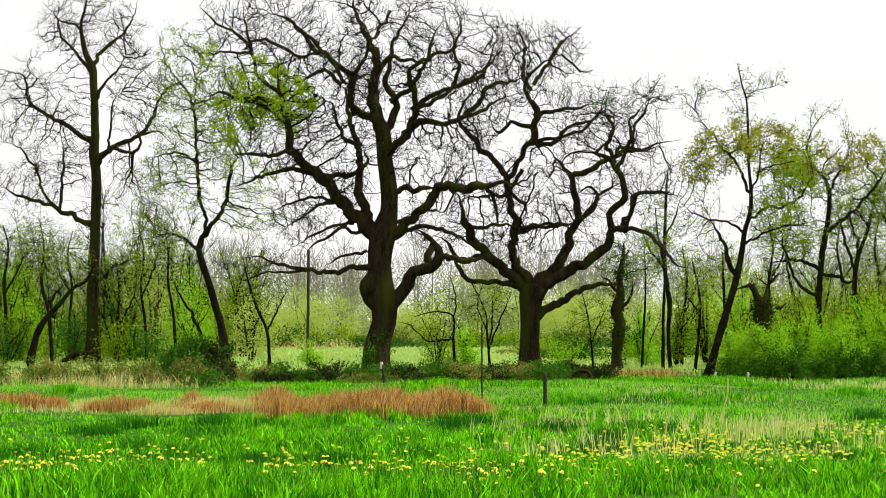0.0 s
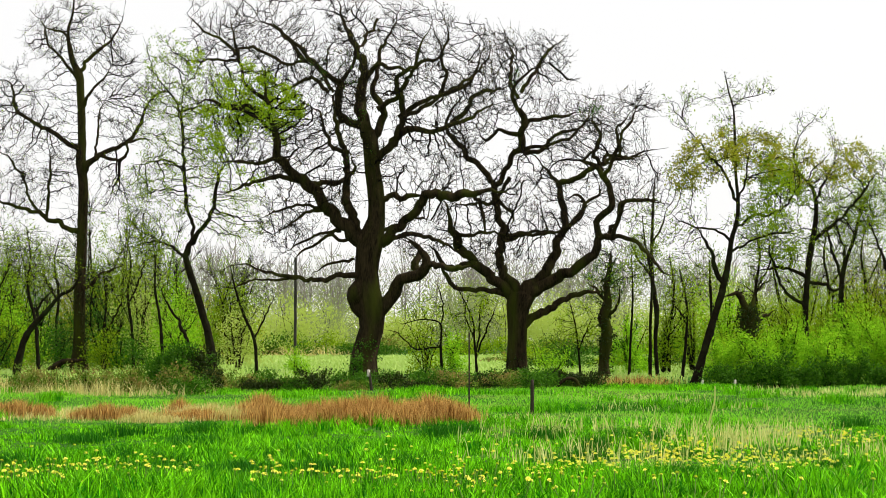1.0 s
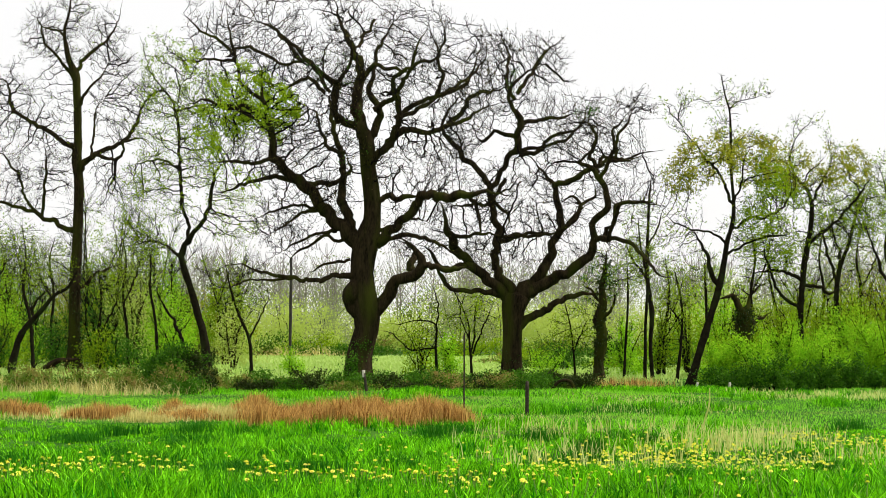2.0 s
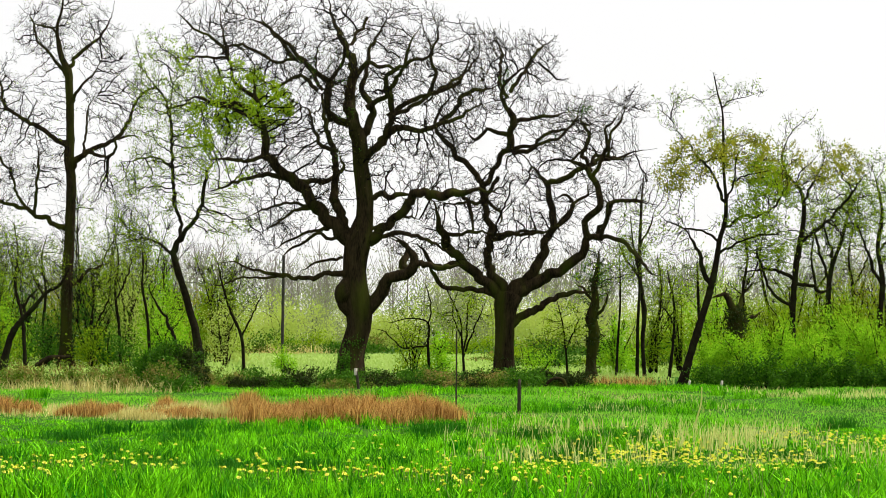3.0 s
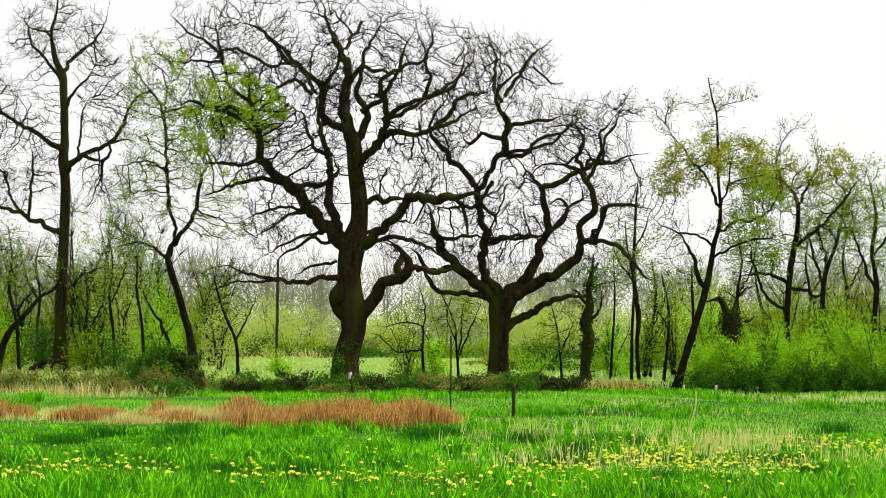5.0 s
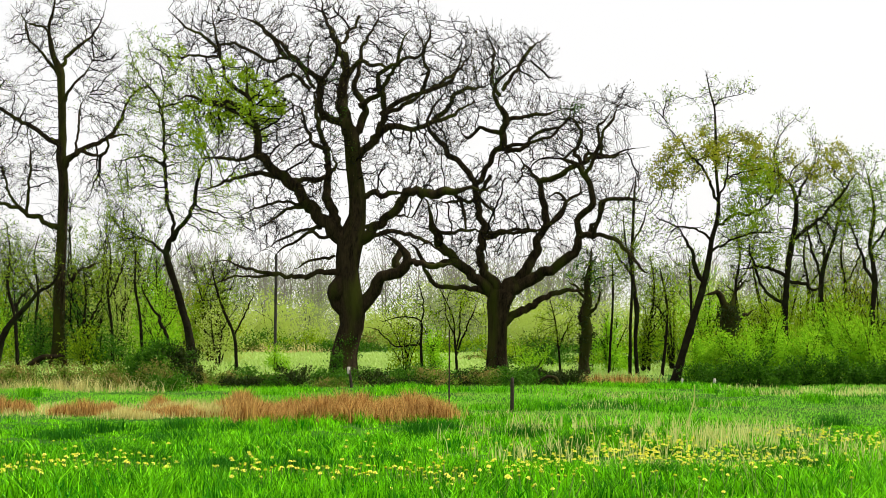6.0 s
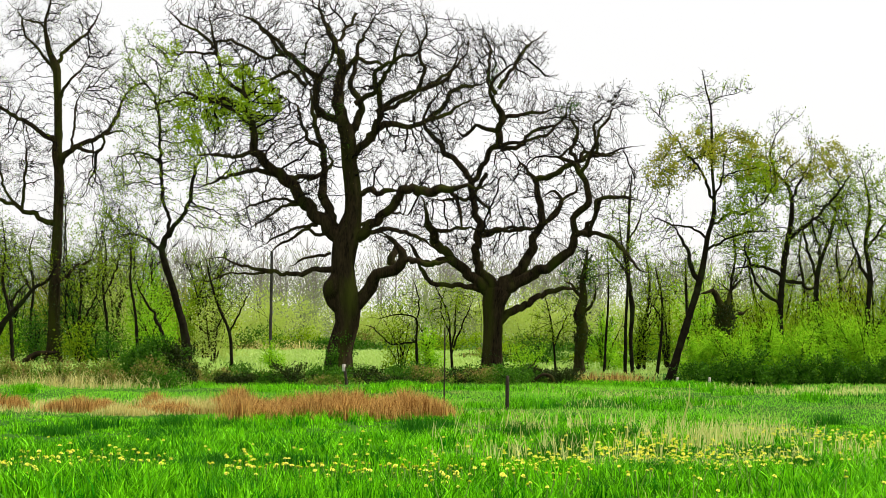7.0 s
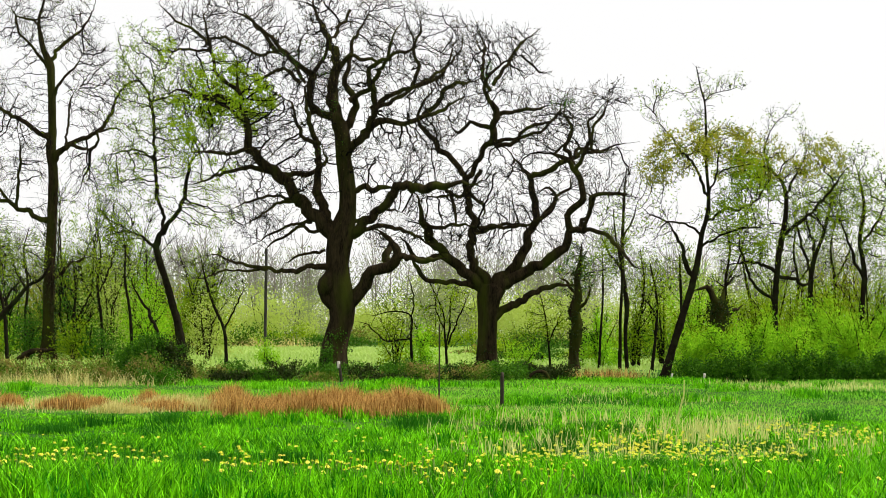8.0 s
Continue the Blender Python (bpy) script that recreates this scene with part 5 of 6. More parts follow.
# ---- shrubs and undergrowth ----
def shrub(name, base, rx, ry, h, count, leaf, mat, label, category="shrub", seed=1, stems=6, up=0.0, slim=0.45, clumps=40, spread=0.16, group="", low=0.05, wood=None):
    """A shrub: bent stems from one foot, and leaves in uneven clumps round their ends."""
    rng = np.random.default_rng(seed)
    root = tagged(new(name), label, category, group)
    root.location = (base[0], base[1], 0)
    ends = []
    for k in range(stems):
        a, q = rng.uniform(0, 6.28), rng.uniform(0.3, 0.95)
        tip = np.array((math.cos(a) * rx * q, math.sin(a) * ry * q, h * rng.uniform(0.6, 0.97)))
        mid = tip * np.array((0.4, 0.4, 0.55)) + rng.normal(0, 0.06 * h, 3)
        w = min(0.012 * h + 0.008, 0.07)
        pts = smooth_path([(0.1 * tip[0], 0.1 * tip[1], -0.08, w), (*mid, w * 0.7), (*tip, w * 0.3)], 0.18 * h)
        v, f = tube(pts, 5, rng, 0.05)
        piece("stem", mesh_of("stem", v, f, wood or bark_thin, True), root)
        ends.append(pts[len(pts) // 3:, :3])
    ends = np.vstack(ends)
    if h > 1.8 and base[1] < 140:  # twiggy inside
        n = int(45 * h)
        o = ends[rng.integers(0, len(ends), n)]
        d = unit(o * np.array((0.5, 0.5, 0.0)) + rng.normal(0, 0.5, (n, 3)) * rx + np.array((0, 0, 0.9 * rx)))
        L = rng.uniform(0.10, 0.26, (n, 1)) * h
        v, f = shoots(o, o + d * L * 0.5, o + unit(d + rng.normal(0, 0.3, (n, 3))) * L, 0.012)
        piece("branchwork", mesh_of("branchwork", v, f, twig_wood), root, "", "stuff")
    a, q = rng.uniform(0, 6.28, clumps), np.sqrt(rng.uniform(0, 1, clumps))
    lobe = 1 + 0.3 * np.sin(a * 2 + seed) + 0.2 * np.sin(a * 5 + seed * 2)
    top = h * (1.0 - 0.55 * q ** 2) * rng.uniform(0.55, 1.05, clumps)
    c = np.stack([np.cos(a) * q * rx * lobe, np.sin(a) * q * ry * lobe, top * rng.uniform(0.12, 1.0, clumps) ** 0.6], -1)
    c = np.vstack([c, ends])
    size = rng.uniform(0.5, 1.5, len(c))
    pick = rng.integers(0, len(c), count)
    p = c[pick] + np.clip(rng.normal(0, 1, (count, 3)), -1.7, 1.7) * (size[pick] * spread)[:, None] * np.array((rx, ry, h * (0.6 + up)))
    p[:, 2] = np.maximum(p[:, 2], low * h + rng.uniform(0, 0.1 * h, count))
    v, f = leaves_at(p, leaf, rng, -up * 2.0, slim)
    piece("foliage", mesh_of("foliage", v, f, mat), root, "", "stuff")
    return root


# green willow thicket at the field edge
for k, (x, d, rx, h, n, mat) in enumerate([
    (11.21, 67, 0.95, 1.75, 5200, leaf_willow), (12.13, 66, 1.15, 2.15, 7000, leaf_willow), (13.86, 68, 1.3, 2.35, 8000, leaf_willow),
    (14.57, 66, 1.0, 2.1, 6500, leaf_willow), (16.48, 69, 1.3, 2.9, 8000, leaf_willow), (17.39, 67, 1.3, 2.5, 7500, leaf_willow), (19.05, 68, 1.2, 2.6, 6500, leaf_willow),
]):
    shrub("willow_bush", (x, d), rx, 1.0, h, int(n * 1.7), 0.11, mat, "dense bright green willow bush at the meadow edge", "bush", 300 + k, 7, 0.3, 0.36, 90, 0.12, "willow thicket")
for k, (x, d, rx, h) in enumerate([(17.76, 78, 1.2, 3.9), (19.74, 80, 1.5, 4.3), (16.59, 82, 1.6, 3.6), (15.12, 84, 1.4, 3.2), (21.00, 79, 1.5, 4.4)]):
    shrub("willow_bush", (x, d), rx, 1.2, h, 9000, 0.12, leaf_young, "loose tall willow bush with yellow-green shoots", "bush", 330 + k, 10, 0.5, 0.32, 60, 0.13, "willow thicket")
# dark evergreen bush and the small bushes between the trunks
shrub("dark_bush", (-8.10, 57.5), 1.15, 0.9, 1.75, 10500, 0.085, leaf_dark, "dense dark green bush among brambles", "bush", 350, 8, 0.1, 0.6, 60, 0.13)
# blackish overlay added as the shaded right side of the dark bush
shrub("dark_bush", (-7.35, 57.2), 0.75, 0.7, 1.35, 5200, 0.085, ivy_dark, "blackish-green leaves standing in for the dark bush's shaded right side", "bush", 349, 6, 0.1, 0.6, 40, 0.14)
shrub("dark_bush", (-9.31, 60.5), 0.7, 0.7, 1.15, 2500, 0.08, leaf_dark, "dense dark green bush among brambles", "bush", 351, 5, 0.1, 0.6, 30, 0.15)
shrub("hazel_bush", (9.46, 84), 1.0, 0.9, 2.9, 3600, 0.11, leaf_willow, "fresh green leafy bush behind thin trunks", "bush", 352, 7, 0.2, 0.6, 40, 0.14)
shrub("hazel_bush", (11.50, 88), 1.1, 0.9, 3.6, 2600, 0.11, leaf_young, "fresh green leafy bush behind thin trunks", "bush", 353, 7, 0.2, 0.6, 40, 0.15)
shrub("hazel_bush", (13.34, 90), 1.2, 0.9, 4.3, 2400, 0.11, leaf_young, "fresh green leafy bush behind thin trunks", "bush", 354, 7, 0.2, 0.6, 40, 0.16)
shrub("hazel_bush", (0.97, 80), 0.8, 0.8, 1.9, 2600, 0.10, leaf_willow, "fresh green leafy bush beside oak", "bush", 355, 6, 0.2, 0.6, 30, 0.15)
shrub("hazel_bush", (-0.22, 76), 0.9, 0.8, 2.2, 1500, 0.10, leaf_young, "thin green bush beside old oak", "bush", 356, 7, 0.2, 0.6, 30, 0.17)
shrub("hazel_bush", (-5.85, 78), 0.6, 0.6, 1.25, 1700, 0.09, leaf_willow, "small green bush at foot of pole", "bush", 357, 5, 0.3, 0.5, 24, 0.16)
shrub("elder_shoots", (-2.67, 65.2), 0.28, 0.2, 1.15, 900, 0.08, leaf_dark, "green leafy shoots against oak trunk", "shrub", 358, 4, 0.4, 0.6, 16, 0.18)
shrub("hazel_bush", (5.08, 74), 0.7, 0.6, 1.35, 1500, 0.09, leaf_willow, "small light green bush beside oak", "bush", 359, 6, 0.4, 0.5, 24, 0.16)
# light understorey behind the western trees
for k, (px_, d, rx, h, n, mat) in enumerate([
    (-24.30, 100, 2.4, 5.6, 5200, leaf_willow), (-22.79, 104, 2.2, 5.0, 4200, leaf_dark), (-17.73, 98, 2.0, 5.2, 3800, leaf_dark), (-16.35, 101, 2.0, 6.0, 4200, leaf_pale_haze),
    (-13.86, 96, 1.6, 4.4, 3000, leaf_willow), (-24.90, 95, 2.0, 5.0, 3600, leaf_young), (-10.78, 100, 1.8, 3.8, 2400, leaf_pale_haze), (-19.13, 92, 1.2, 2.6, 2400, leaf_dark), (-21.30, 90, 1.4, 2.8, 2400, leaf_young), (-15.57, 90, 1.4, 2.2, 2600, leaf_dark),
]):
    shrub("hazel_bush", (px_, d), rx, 1.6, h, int(n * (0.9 if mat is leaf_dark else 1.2)), 0.12, mat, "tall loose bush with fresh yellow-green leaves", "bush", 370 + k, 6, 0.2, 0.6, 55, 0.15, "understorey bushes")
# dark low thicket across the middle distance
rk = np.random.default_rng(66)
for k in range(22):
    d = rk.uniform(104, 138)
    x = (k / 21 * 2 - 1) * (d * 0.27) + rk.normal(0, 1.0) + d * 0.012
    if -0.13 < x / d < 0.035:  # the meadow lies open behind the oaks
        continue
    shrub("thorn_bush", (x, d), rk.uniform(1.2, 2.6), 1.4, rk.uniform(0.7, 1.5), 1800, 0.15, (bramble_mix, leaf_dark, leaf_young, leaf_dark)[k % 4], "low tangled thorn bush beyond the trees", "bush", 440 + k, 4, 0.2, 0.55, 40, 0.15, "far thorn bushes")
# dark leafy skirt added to stand in for shade under the willow thicket
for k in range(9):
    shrub("bramble", (10.78 + k * 0.92, 64.6), 0.75, 0.5, 0.75 + 0.25 * (k % 3), 2200, 0.09, leaf_dark, "low dark leafy skirt standing in for shade under the willow bushes", "bramble", 480 + k, 5, 0.1, 0.6, 30, 0.16, "brambles under the willows")
for k, (x, d, rx, h) in enumerate([(-21.66, 88, 1.3, 3.0), (-16.39, 89, 1.0, 2.6), (-13.20, 93, 1.3, 3.2), (7.67, 98, 1.8, 2.3), (6.20, 104, 2.0, 2.0)]):
    shrub("thorn_bush", (x, d), rx, 1.3, h * 0.9, 1700, 0.12, (leaf_dark, leaf_young, leaf_willow)[k % 3], "loose green thorn bush behind the trees", "bush", 492 + k, 6, 0.2, 0.55, 50, 0.13, "shaded thorn bushes")
for k, (x, d, rx, h) in enumerate([(-27.61, 108, 2.6, 6.2), (-25.79, 112, 2.8, 7.0), (-21.65, 110, 2.6, 6.0), (-15.94, 108, 2.4, 6.4), (-19.90, 114, 2.6, 7.2), (-14.17, 116, 2.4, 5.2), (17.07, 104, 2.2, 5.6), (22.11, 106, 2.4, 6.2), (25.67, 104, 2.4, 6.4)]):
    shrub("sallow_bush", (x, d), rx, 1.8, h, 6000, 0.15, (leaf_willow, leaf_young, leaf_olive)[k % 3], "tall spring-green sallow bush behind the trees", "bush", 505 + k, 8, 0.3, 0.5, 70, 0.13, "sallow bushes")
for k, (x, d, rx, h) in enumerate([(-25.6, 110, 2.6, 9.0), (-19.4, 108, 2.6, 10.2), (-16.6, 112, 2.2, 8.8), (-12.6, 112, 2.0, 7.0)]):
    shrub("sallow_tree", (x, d), rx, 2.0, h, 6800, 0.14, leaf_young, "tall loose sallow with many thin stems and young leaves", "tree", 530 + k, 8, 0.3, 0.5, 110, 0.08, "tall sallows")
# brambles and dead growth along the ditch
rb = np.random.default_rng(77)
for k in range(48):
    x = -16.05 + k * (5.44 - -16.05) / 47 + rb.normal(0, 0.2)
    west = x < -6.78
    y = rb.uniform(54, 60.5) if west else rb.uniform(58.5, 62.5)
    hh = rb.uniform(0.4, 0.95) if west else rb.uniform(0.30, 0.75)
    shrub("bramble", (x, y), rb.uniform(0.6, 0.95), 0.7, hh, 1600, 0.075, (bramble_mix, leaf_dark, bramble_mix)[k % 3] if west else (leaf_dark, bramble_mix, leaf_dark, ivy_dark)[k % 4], "low tangled bramble with green and brown leaves", "bramble", 400 + k, 6, 0.1, 0.6, 26, 0.17, "brambles along the ditch")

for k, (x, y, rx, h) in enumerate([(3.75, 61.2, 0.9, 0.8), (4.55, 61.6, 0.7, 0.7), (0.2, 62.0, 0.8, 0.75)]):
    shrub("bramble", (x, y), rx, 0.6, h, 2400, 0.075, (leaf_dark, ivy_dark)[k % 2], "dense dark bramble heap at the ditch", "bramble", 455 + k, 6, 0.1, 0.6, 34, 0.16, "brambles along the ditch")

# pale willow scrub beyond the trees, distance haze put into its leaf colour
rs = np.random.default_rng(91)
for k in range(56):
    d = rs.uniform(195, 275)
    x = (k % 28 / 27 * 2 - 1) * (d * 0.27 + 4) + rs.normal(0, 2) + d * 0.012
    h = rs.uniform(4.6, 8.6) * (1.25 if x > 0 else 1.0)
    shrub("far_bush", (x, d), rs.uniform(4.5, 8.5), 3.0, h, 4200, 0.29, (leaf_pale_haze, leaf_pale_haze, leaf_hazed, leaf_pale_haze)[k % 4], "pale green willow scrub in the distance, haze in its leaf colour", "bush", 500 + k, 3, 0.3, 0.5, 90, 0.10, "far willow scrub")


rh = np.random.default_rng(93)
for k in range(16):
    x = (-0.14 + 0.36 * k / 15) * 190 + rh.normal(0, 2)
    shrub("hedge_bush", (x, rh.uniform(180, 194)), rh.uniform(2.5, 5.0), 1.5, rh.uniform(1.4, 2.8), 1800, 0.24, (leaf_dark, bramble_mix, leaf_dark, leaf_young)[k % 4], "low dark green bush in the hedge beyond the meadow", "bush", 560 + k, 3, 0.2, 0.5, 50, 0.12, "hedge beyond the meadow")


def far_wood(name, y0, y1, n, h0, h1, seed, mat, leaf):
    """A distant belt of thin trees with budding crowns, joined; haze is in its colours."""
    rng = np.random.default_rng(seed)
    sticks, crowns = [], []
    for k in range(n):
        d = rng.uniform(y0, y1)
        x = rng.uniform(-1, 1) * (d * 0.29 + 8)
        h = rng.uniform(h0, h1)
        sticks.append(tube(np.array([(x, d, -0.3, 0.16), (x + rng.normal(0, 0.3), d, h * 0.5, 0.11), (x + rng.normal(0, 0.6), d, h, 0.03)]), 4))
        for q in range(20):
            z = h * rng.uniform(0.3, 0.9)
            a = rng.uniform(0, 6.28)
            L = (h - z) * 0.5 + 0.8
            sticks.append(tube(np.array([(x, d, z, 0.06), (x + math.cos(a) * L * 0.5, d + math.sin(a) * L * 0.5, z + L * 0.6, 0.045), (x + math.cos(a) * L * 0.8, d + math.sin(a) * L * 0.8, z + L * 1.3, 0.02)]), 3))
        m = 420
        c = np.array((x, d, h * 0.55)) + np.clip(rng.normal(0, 1, (m, 3)), -1.6, 1.6) * np.array((h * 0.16, h * 0.16, h * 0.2))
        crowns.append(c)
    v, f = joined(sticks)
    ob = tagged(new(name), "hazy distant belt of budding trees", "far wood", "", "stuff")
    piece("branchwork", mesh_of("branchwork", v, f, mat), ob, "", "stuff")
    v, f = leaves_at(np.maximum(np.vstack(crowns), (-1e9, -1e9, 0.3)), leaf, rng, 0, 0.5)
    piece("foliage", mesh_of("foliage", v, f, leaf_hazed), ob, "", "stuff")


# light grey bark: the haze over the far trunks is painted in
hazed_bark = material("hazed_bark", (0.16, 0.14, 0.12), (0.30, 0.27, 0.24), 0.2, 2, 0.95, 0)
far_wood("far_wood", 285, 400, 170, 13, 20.5, 61, hazed_bark, 0.42)

# ---- dry growth ----
def rush_clump(x, y, rx, ry, h, n, seed, mat=None, label="tussock of dry reddish-brown rush"):
    rng = np.random.default_rng(seed)
    root = tagged(new("rush_clump"), label, "rush", "rush bed in the meadow")
    root.location = (x, y, float(lie(np.array([x]), np.array([y]))[0]))
    q = rng.normal(0, 0.45, (n, 2))
    px_, py_ = q[:, 0] * rx, q[:, 1] * ry
    hh = h * rng.uniform(0.45, 1.15, n) * (1 - 0.25 * np.clip(np.abs(q[:, 0]), 0, 1))
    blades("rush_tuft", px_, py_, hh, 0.013, 0.5, mat or rush_dry, "", seed + 1, np.zeros(n), root)


rr = np.random.default_rng(44)
for k in range(26):  # the long rush bed
    x = -3.22 + (0.42 - -3.22) * k / 25
    rush_clump(x + rr.normal(0, 0.1), rr.uniform(33.6, 36.4), rr.uniform(0.35, 0.55), 0.5, rr.uniform(0.30, 0.58) * (1.0 - 0.1 * (k > 18)), 900, 600 + 2 * k)
for k in range(14):
    x = -5.97 + (-3.67 - -5.97) * k / 13
    rush_clump(x, rr.uniform(37.0, 40.0), 0.4, 0.5, rr.uniform(0.20, 0.34), 520, 660 + 2 * k, rush_dry if k % 2 else grass_dry)
for k in range(7):
    rush_clump(rr.uniform(-3.0, 0.4), rr.uniform(34, 36.2), 0.18, 0.2, rr.uniform(0.52, 0.66), 320, 740 + 2 * k)
rush_clump(-3.62, 38.5, 0.42, 0.3, 0.55, 1100, 700)
for k, (px_, w, h) in enumerate([(-7.02, 0.42, 0.42), (-7.49, 0.3, 0.28), (-9.48, 0.5, 0.4), (-9.00, 0.5, 0.42), (-8.52, 0.3, 0.34), (-10.09, 0.5, 0.4), (-6.69, 0.3, 0.3), (-5.58, 0.3, 0.42)]):
    rush_clump(px_, 38.4 + 0.2 * k, w, 0.35, h, 800, 710 + 2 * k)
# bleached grass round the rush bed, behind it and over the eastern pasture
def straw(name, x0, x1, y0, y1, n, h, width, lean, seed, mat, label, per=0):
    r = np.random.default_rng(seed)
    x, y = r.uniform(x0, x1, n), r.uniform(y0, y1, n)
    if per:
        x, y = tufted(x, y, seed + 2, per)
    edge = np.clip(np.minimum(x - x0, x1 - x) / (0.25 * (x1 - x0)), 0, 1) * np.clip(np.minimum(y - y0, y1 - y) / (0.25 * (y1 - y0)), 0, 1)
    keep = (0.15 + 0.85 * edge) * patchy(x, y, 1.1, seed) > r.uniform(0, 1, n)
    blades(name, x[keep], y[keep], h * r.uniform(0.4, 1.2, keep.sum()), width, lean, mat, label, seed + 1)


straw("dry_grass", -9.6, -3.2, 36.5, 43, 9000, 0.17, 0.017, 0.9, 801, grass_dry, "bleached dry grass beside rushes", 8)
straw("dry_grass", 0.78, 2.54, 35, 38, 1500, 0.16, 0.016, 0.9, 803, grass_dry, "bleached dry grass beside fence post")
straw("dry_grass", 0.4, 7.2, 23.0, 33.0, 4200, 0.38, 0.014, 0.5, 805, straw_pale, "tall pale dry grass stalks in the meadow", 7)
straw("dry_grass", 9.55, 16.02, 48, 62, 3000, 0.22, 0.022, 0.6, 807, straw_pale, "tufts of pale dry grass on the pasture")
straw("dry_grass", 3.30, 8.33, 40, 55, 1500, 0.22, 0.018, 0.6, 809, straw_pale, "tufts of pale dry grass on the pasture")
straw("dry_grass", 5.63, 9.05, 62.5, 67, 3600, 0.42, 0.022, 0.5, 811, rush_dry, "tan dead grass under the trees")
straw("dry_grass", -15.20, -6.53, 52.5, 58, 2500, 0.36, 0.02, 0.9, 813, grass_dry, "brown dead grass among brambles")
straw("dry_grass", -30.56, -6.0, 183, 193, 6000, 1.1, 0.10, 0.5, 815, grass_dry, "far pale reed bed")
straw("dry_grass", -34.89, -25.80, 120, 135, 3000, 0.8, 0.06, 0.5, 817, grass_dry, "far pale reed bed")
straw("dry_grass", 2.2, 7.6, 18, 26.0, 4000, 0.18, 0.013, 0.9, 819, straw_pale, "pale dry grass in the lush meadow", 6)
straw("green_tufts", 5.21, 11.32, 59.5, 63.5, 9000, 0.22, 0.022, 0.8, 821, grass_lush, "taller green grass tufts at the field edge")
straw("green_tufts", -7.33, 5.08, 52.5, 58, 9000, 0.20, 0.022, 0.8, 823, grass_lush, "taller green grass tufts at the field edge")
# sunlit strip beyond the trees, brightness carried by the blade colour
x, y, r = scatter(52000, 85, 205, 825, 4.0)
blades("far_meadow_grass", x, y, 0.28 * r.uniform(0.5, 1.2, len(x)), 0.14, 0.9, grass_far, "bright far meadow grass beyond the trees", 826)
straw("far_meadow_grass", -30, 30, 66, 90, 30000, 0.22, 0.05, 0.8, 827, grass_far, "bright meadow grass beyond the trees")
straw("dead_grass", -15.72, -6.75, 53.5, 62, 5000, 0.5, 0.022, 1.1, 829, grass_dry, "brown dead grass standing among brambles", 9)
straw("tall_grass", -5.6, 0.3, 17.0, 20.0, 24000, 0.29, 0.016, 0.45, 831, grass_lush, "tall upright dark lush grass", 16)
# darker blades mixed in paint the shade inside the tall grass
straw("tall_grass", -5.6, 1.0, 17.3, 20.6, 9000, 0.33, 0.015, 0.5, 832, tussock_green, "tall upright lush grass", 16)
straw("tall_grass", -1.99, 3.6, 20.3, 23.5, 12000, 0.22, 0.016, 0.5, 833, grass_lush, "tall upright lush grass", 16)
straw("coarse_grass", 1.31, 7.88, 38, 48.5, 5200, 0.15, 0.018, 0.8, 835, tussock_green, "darker coarse grass in the pasture")
straw("coarse_grass", 9.36, 14.16, 44, 58, 3600, 0.15, 0.02, 0.8, 837, tussock_green, "darker coarse grass in the pasture")
# dark tussocks of cocksfoot in the near grass
rt = np.random.default_rng(55)
for k in range(90):
    y = rt.uniform(19, 34) if k % 2 else rt.uniform(36, 60)
    x = rt.uniform(-1, 1) * y * 0.25
    n = 320
    q = rt.normal(0, 0.13, (n, 2))
    root = tagged(new("grass_tussock"), "dark green tussock of coarse grass", "grass", "grass tussocks")
    root.location = (x, y, float(lie(np.array([x]), np.array([y]))[0]))
    blades("blade_tuft", q[:, 0] * rt.uniform(1, 2.4), q[:, 1], rt.uniform(0.18, 0.30) * rt.uniform(0.5, 1.2, n), 0.012, 0.8, tussock_green if k % 2 else grass_lush, "", 900 + k, np.zeros(n), root)

# one tall bent stalk
stalk = smooth_path([(0, 0, 0, 0.019), (0.06, 0, 0.25, 0.018), (0.13, 0, 0.5, 0.016), (0.14, 0, 0.80, 0.012)], 0.08)
v, f = tube(stalk, 5)
st = tagged(piece("dry_stalk", mesh_of("dry_stalk", v, f, straw_pale, True)), "single tall bent straw-coloured stalk", "stalk")
st.location = (5.22, 33.5, 0)


# ---- posts and fallen wood ----
def post(name, x, y, h, w, mat, label, lean=(0, 0), category="fence post", sides=9, cap=None):
    rng = np.random.default_rng(int(abs(x) * 100) + 3)
    root = tagged(new(name), label, category)
    root.location = (x, y, float(lie(np.array([x]), np.array([y]))[0]) if y < 70 else 0)
    pts = smooth_path([(0, 0, -0.2, w), (lean[0] * 0.5, lean[1] * 0.5, h * 0.5, w * 0.97), (lean[0], lean[1], h, w * 0.9)], 0.12)
    pts = np.vstack([pts, (*pts[-1, :2], h + 0.01, w * 0.5), (*pts[-1, :2], h + 0.015, 0.004)])
    v, f = tube(pts, sides, rng, 0.05)
    piece("shaft", mesh_of("shaft", v, f, mat, False), root)
    if cap:
        pts = np.array([(lean[0], lean[1], h - cap, w * 1.12), (lean[0], lean[1], h + 0.02, w * 1.12), (lean[0], lean[1], h + 0.025, 0.004)])
        v, f = tube(pts, sides)
        piece("cap", mesh_of("cap", v, f, post_pale), root, "pale sun-bleached top")
    return root


post("fence_post", 2.20, 38.4, 0.78, 0.042, post_wood, "weathered dark wooden fence post in pasture")
post("fence_stake", 0.835, 38.2, 1.83, 0.018, post_wood, "slim tall grey stake beside rushes", (0.0, 0))
post("marker_post", -1.87, 57.5, 0.66, 0.048, post_wood, "leaning short post with white top", (-0.12, 0), cap=0.2)
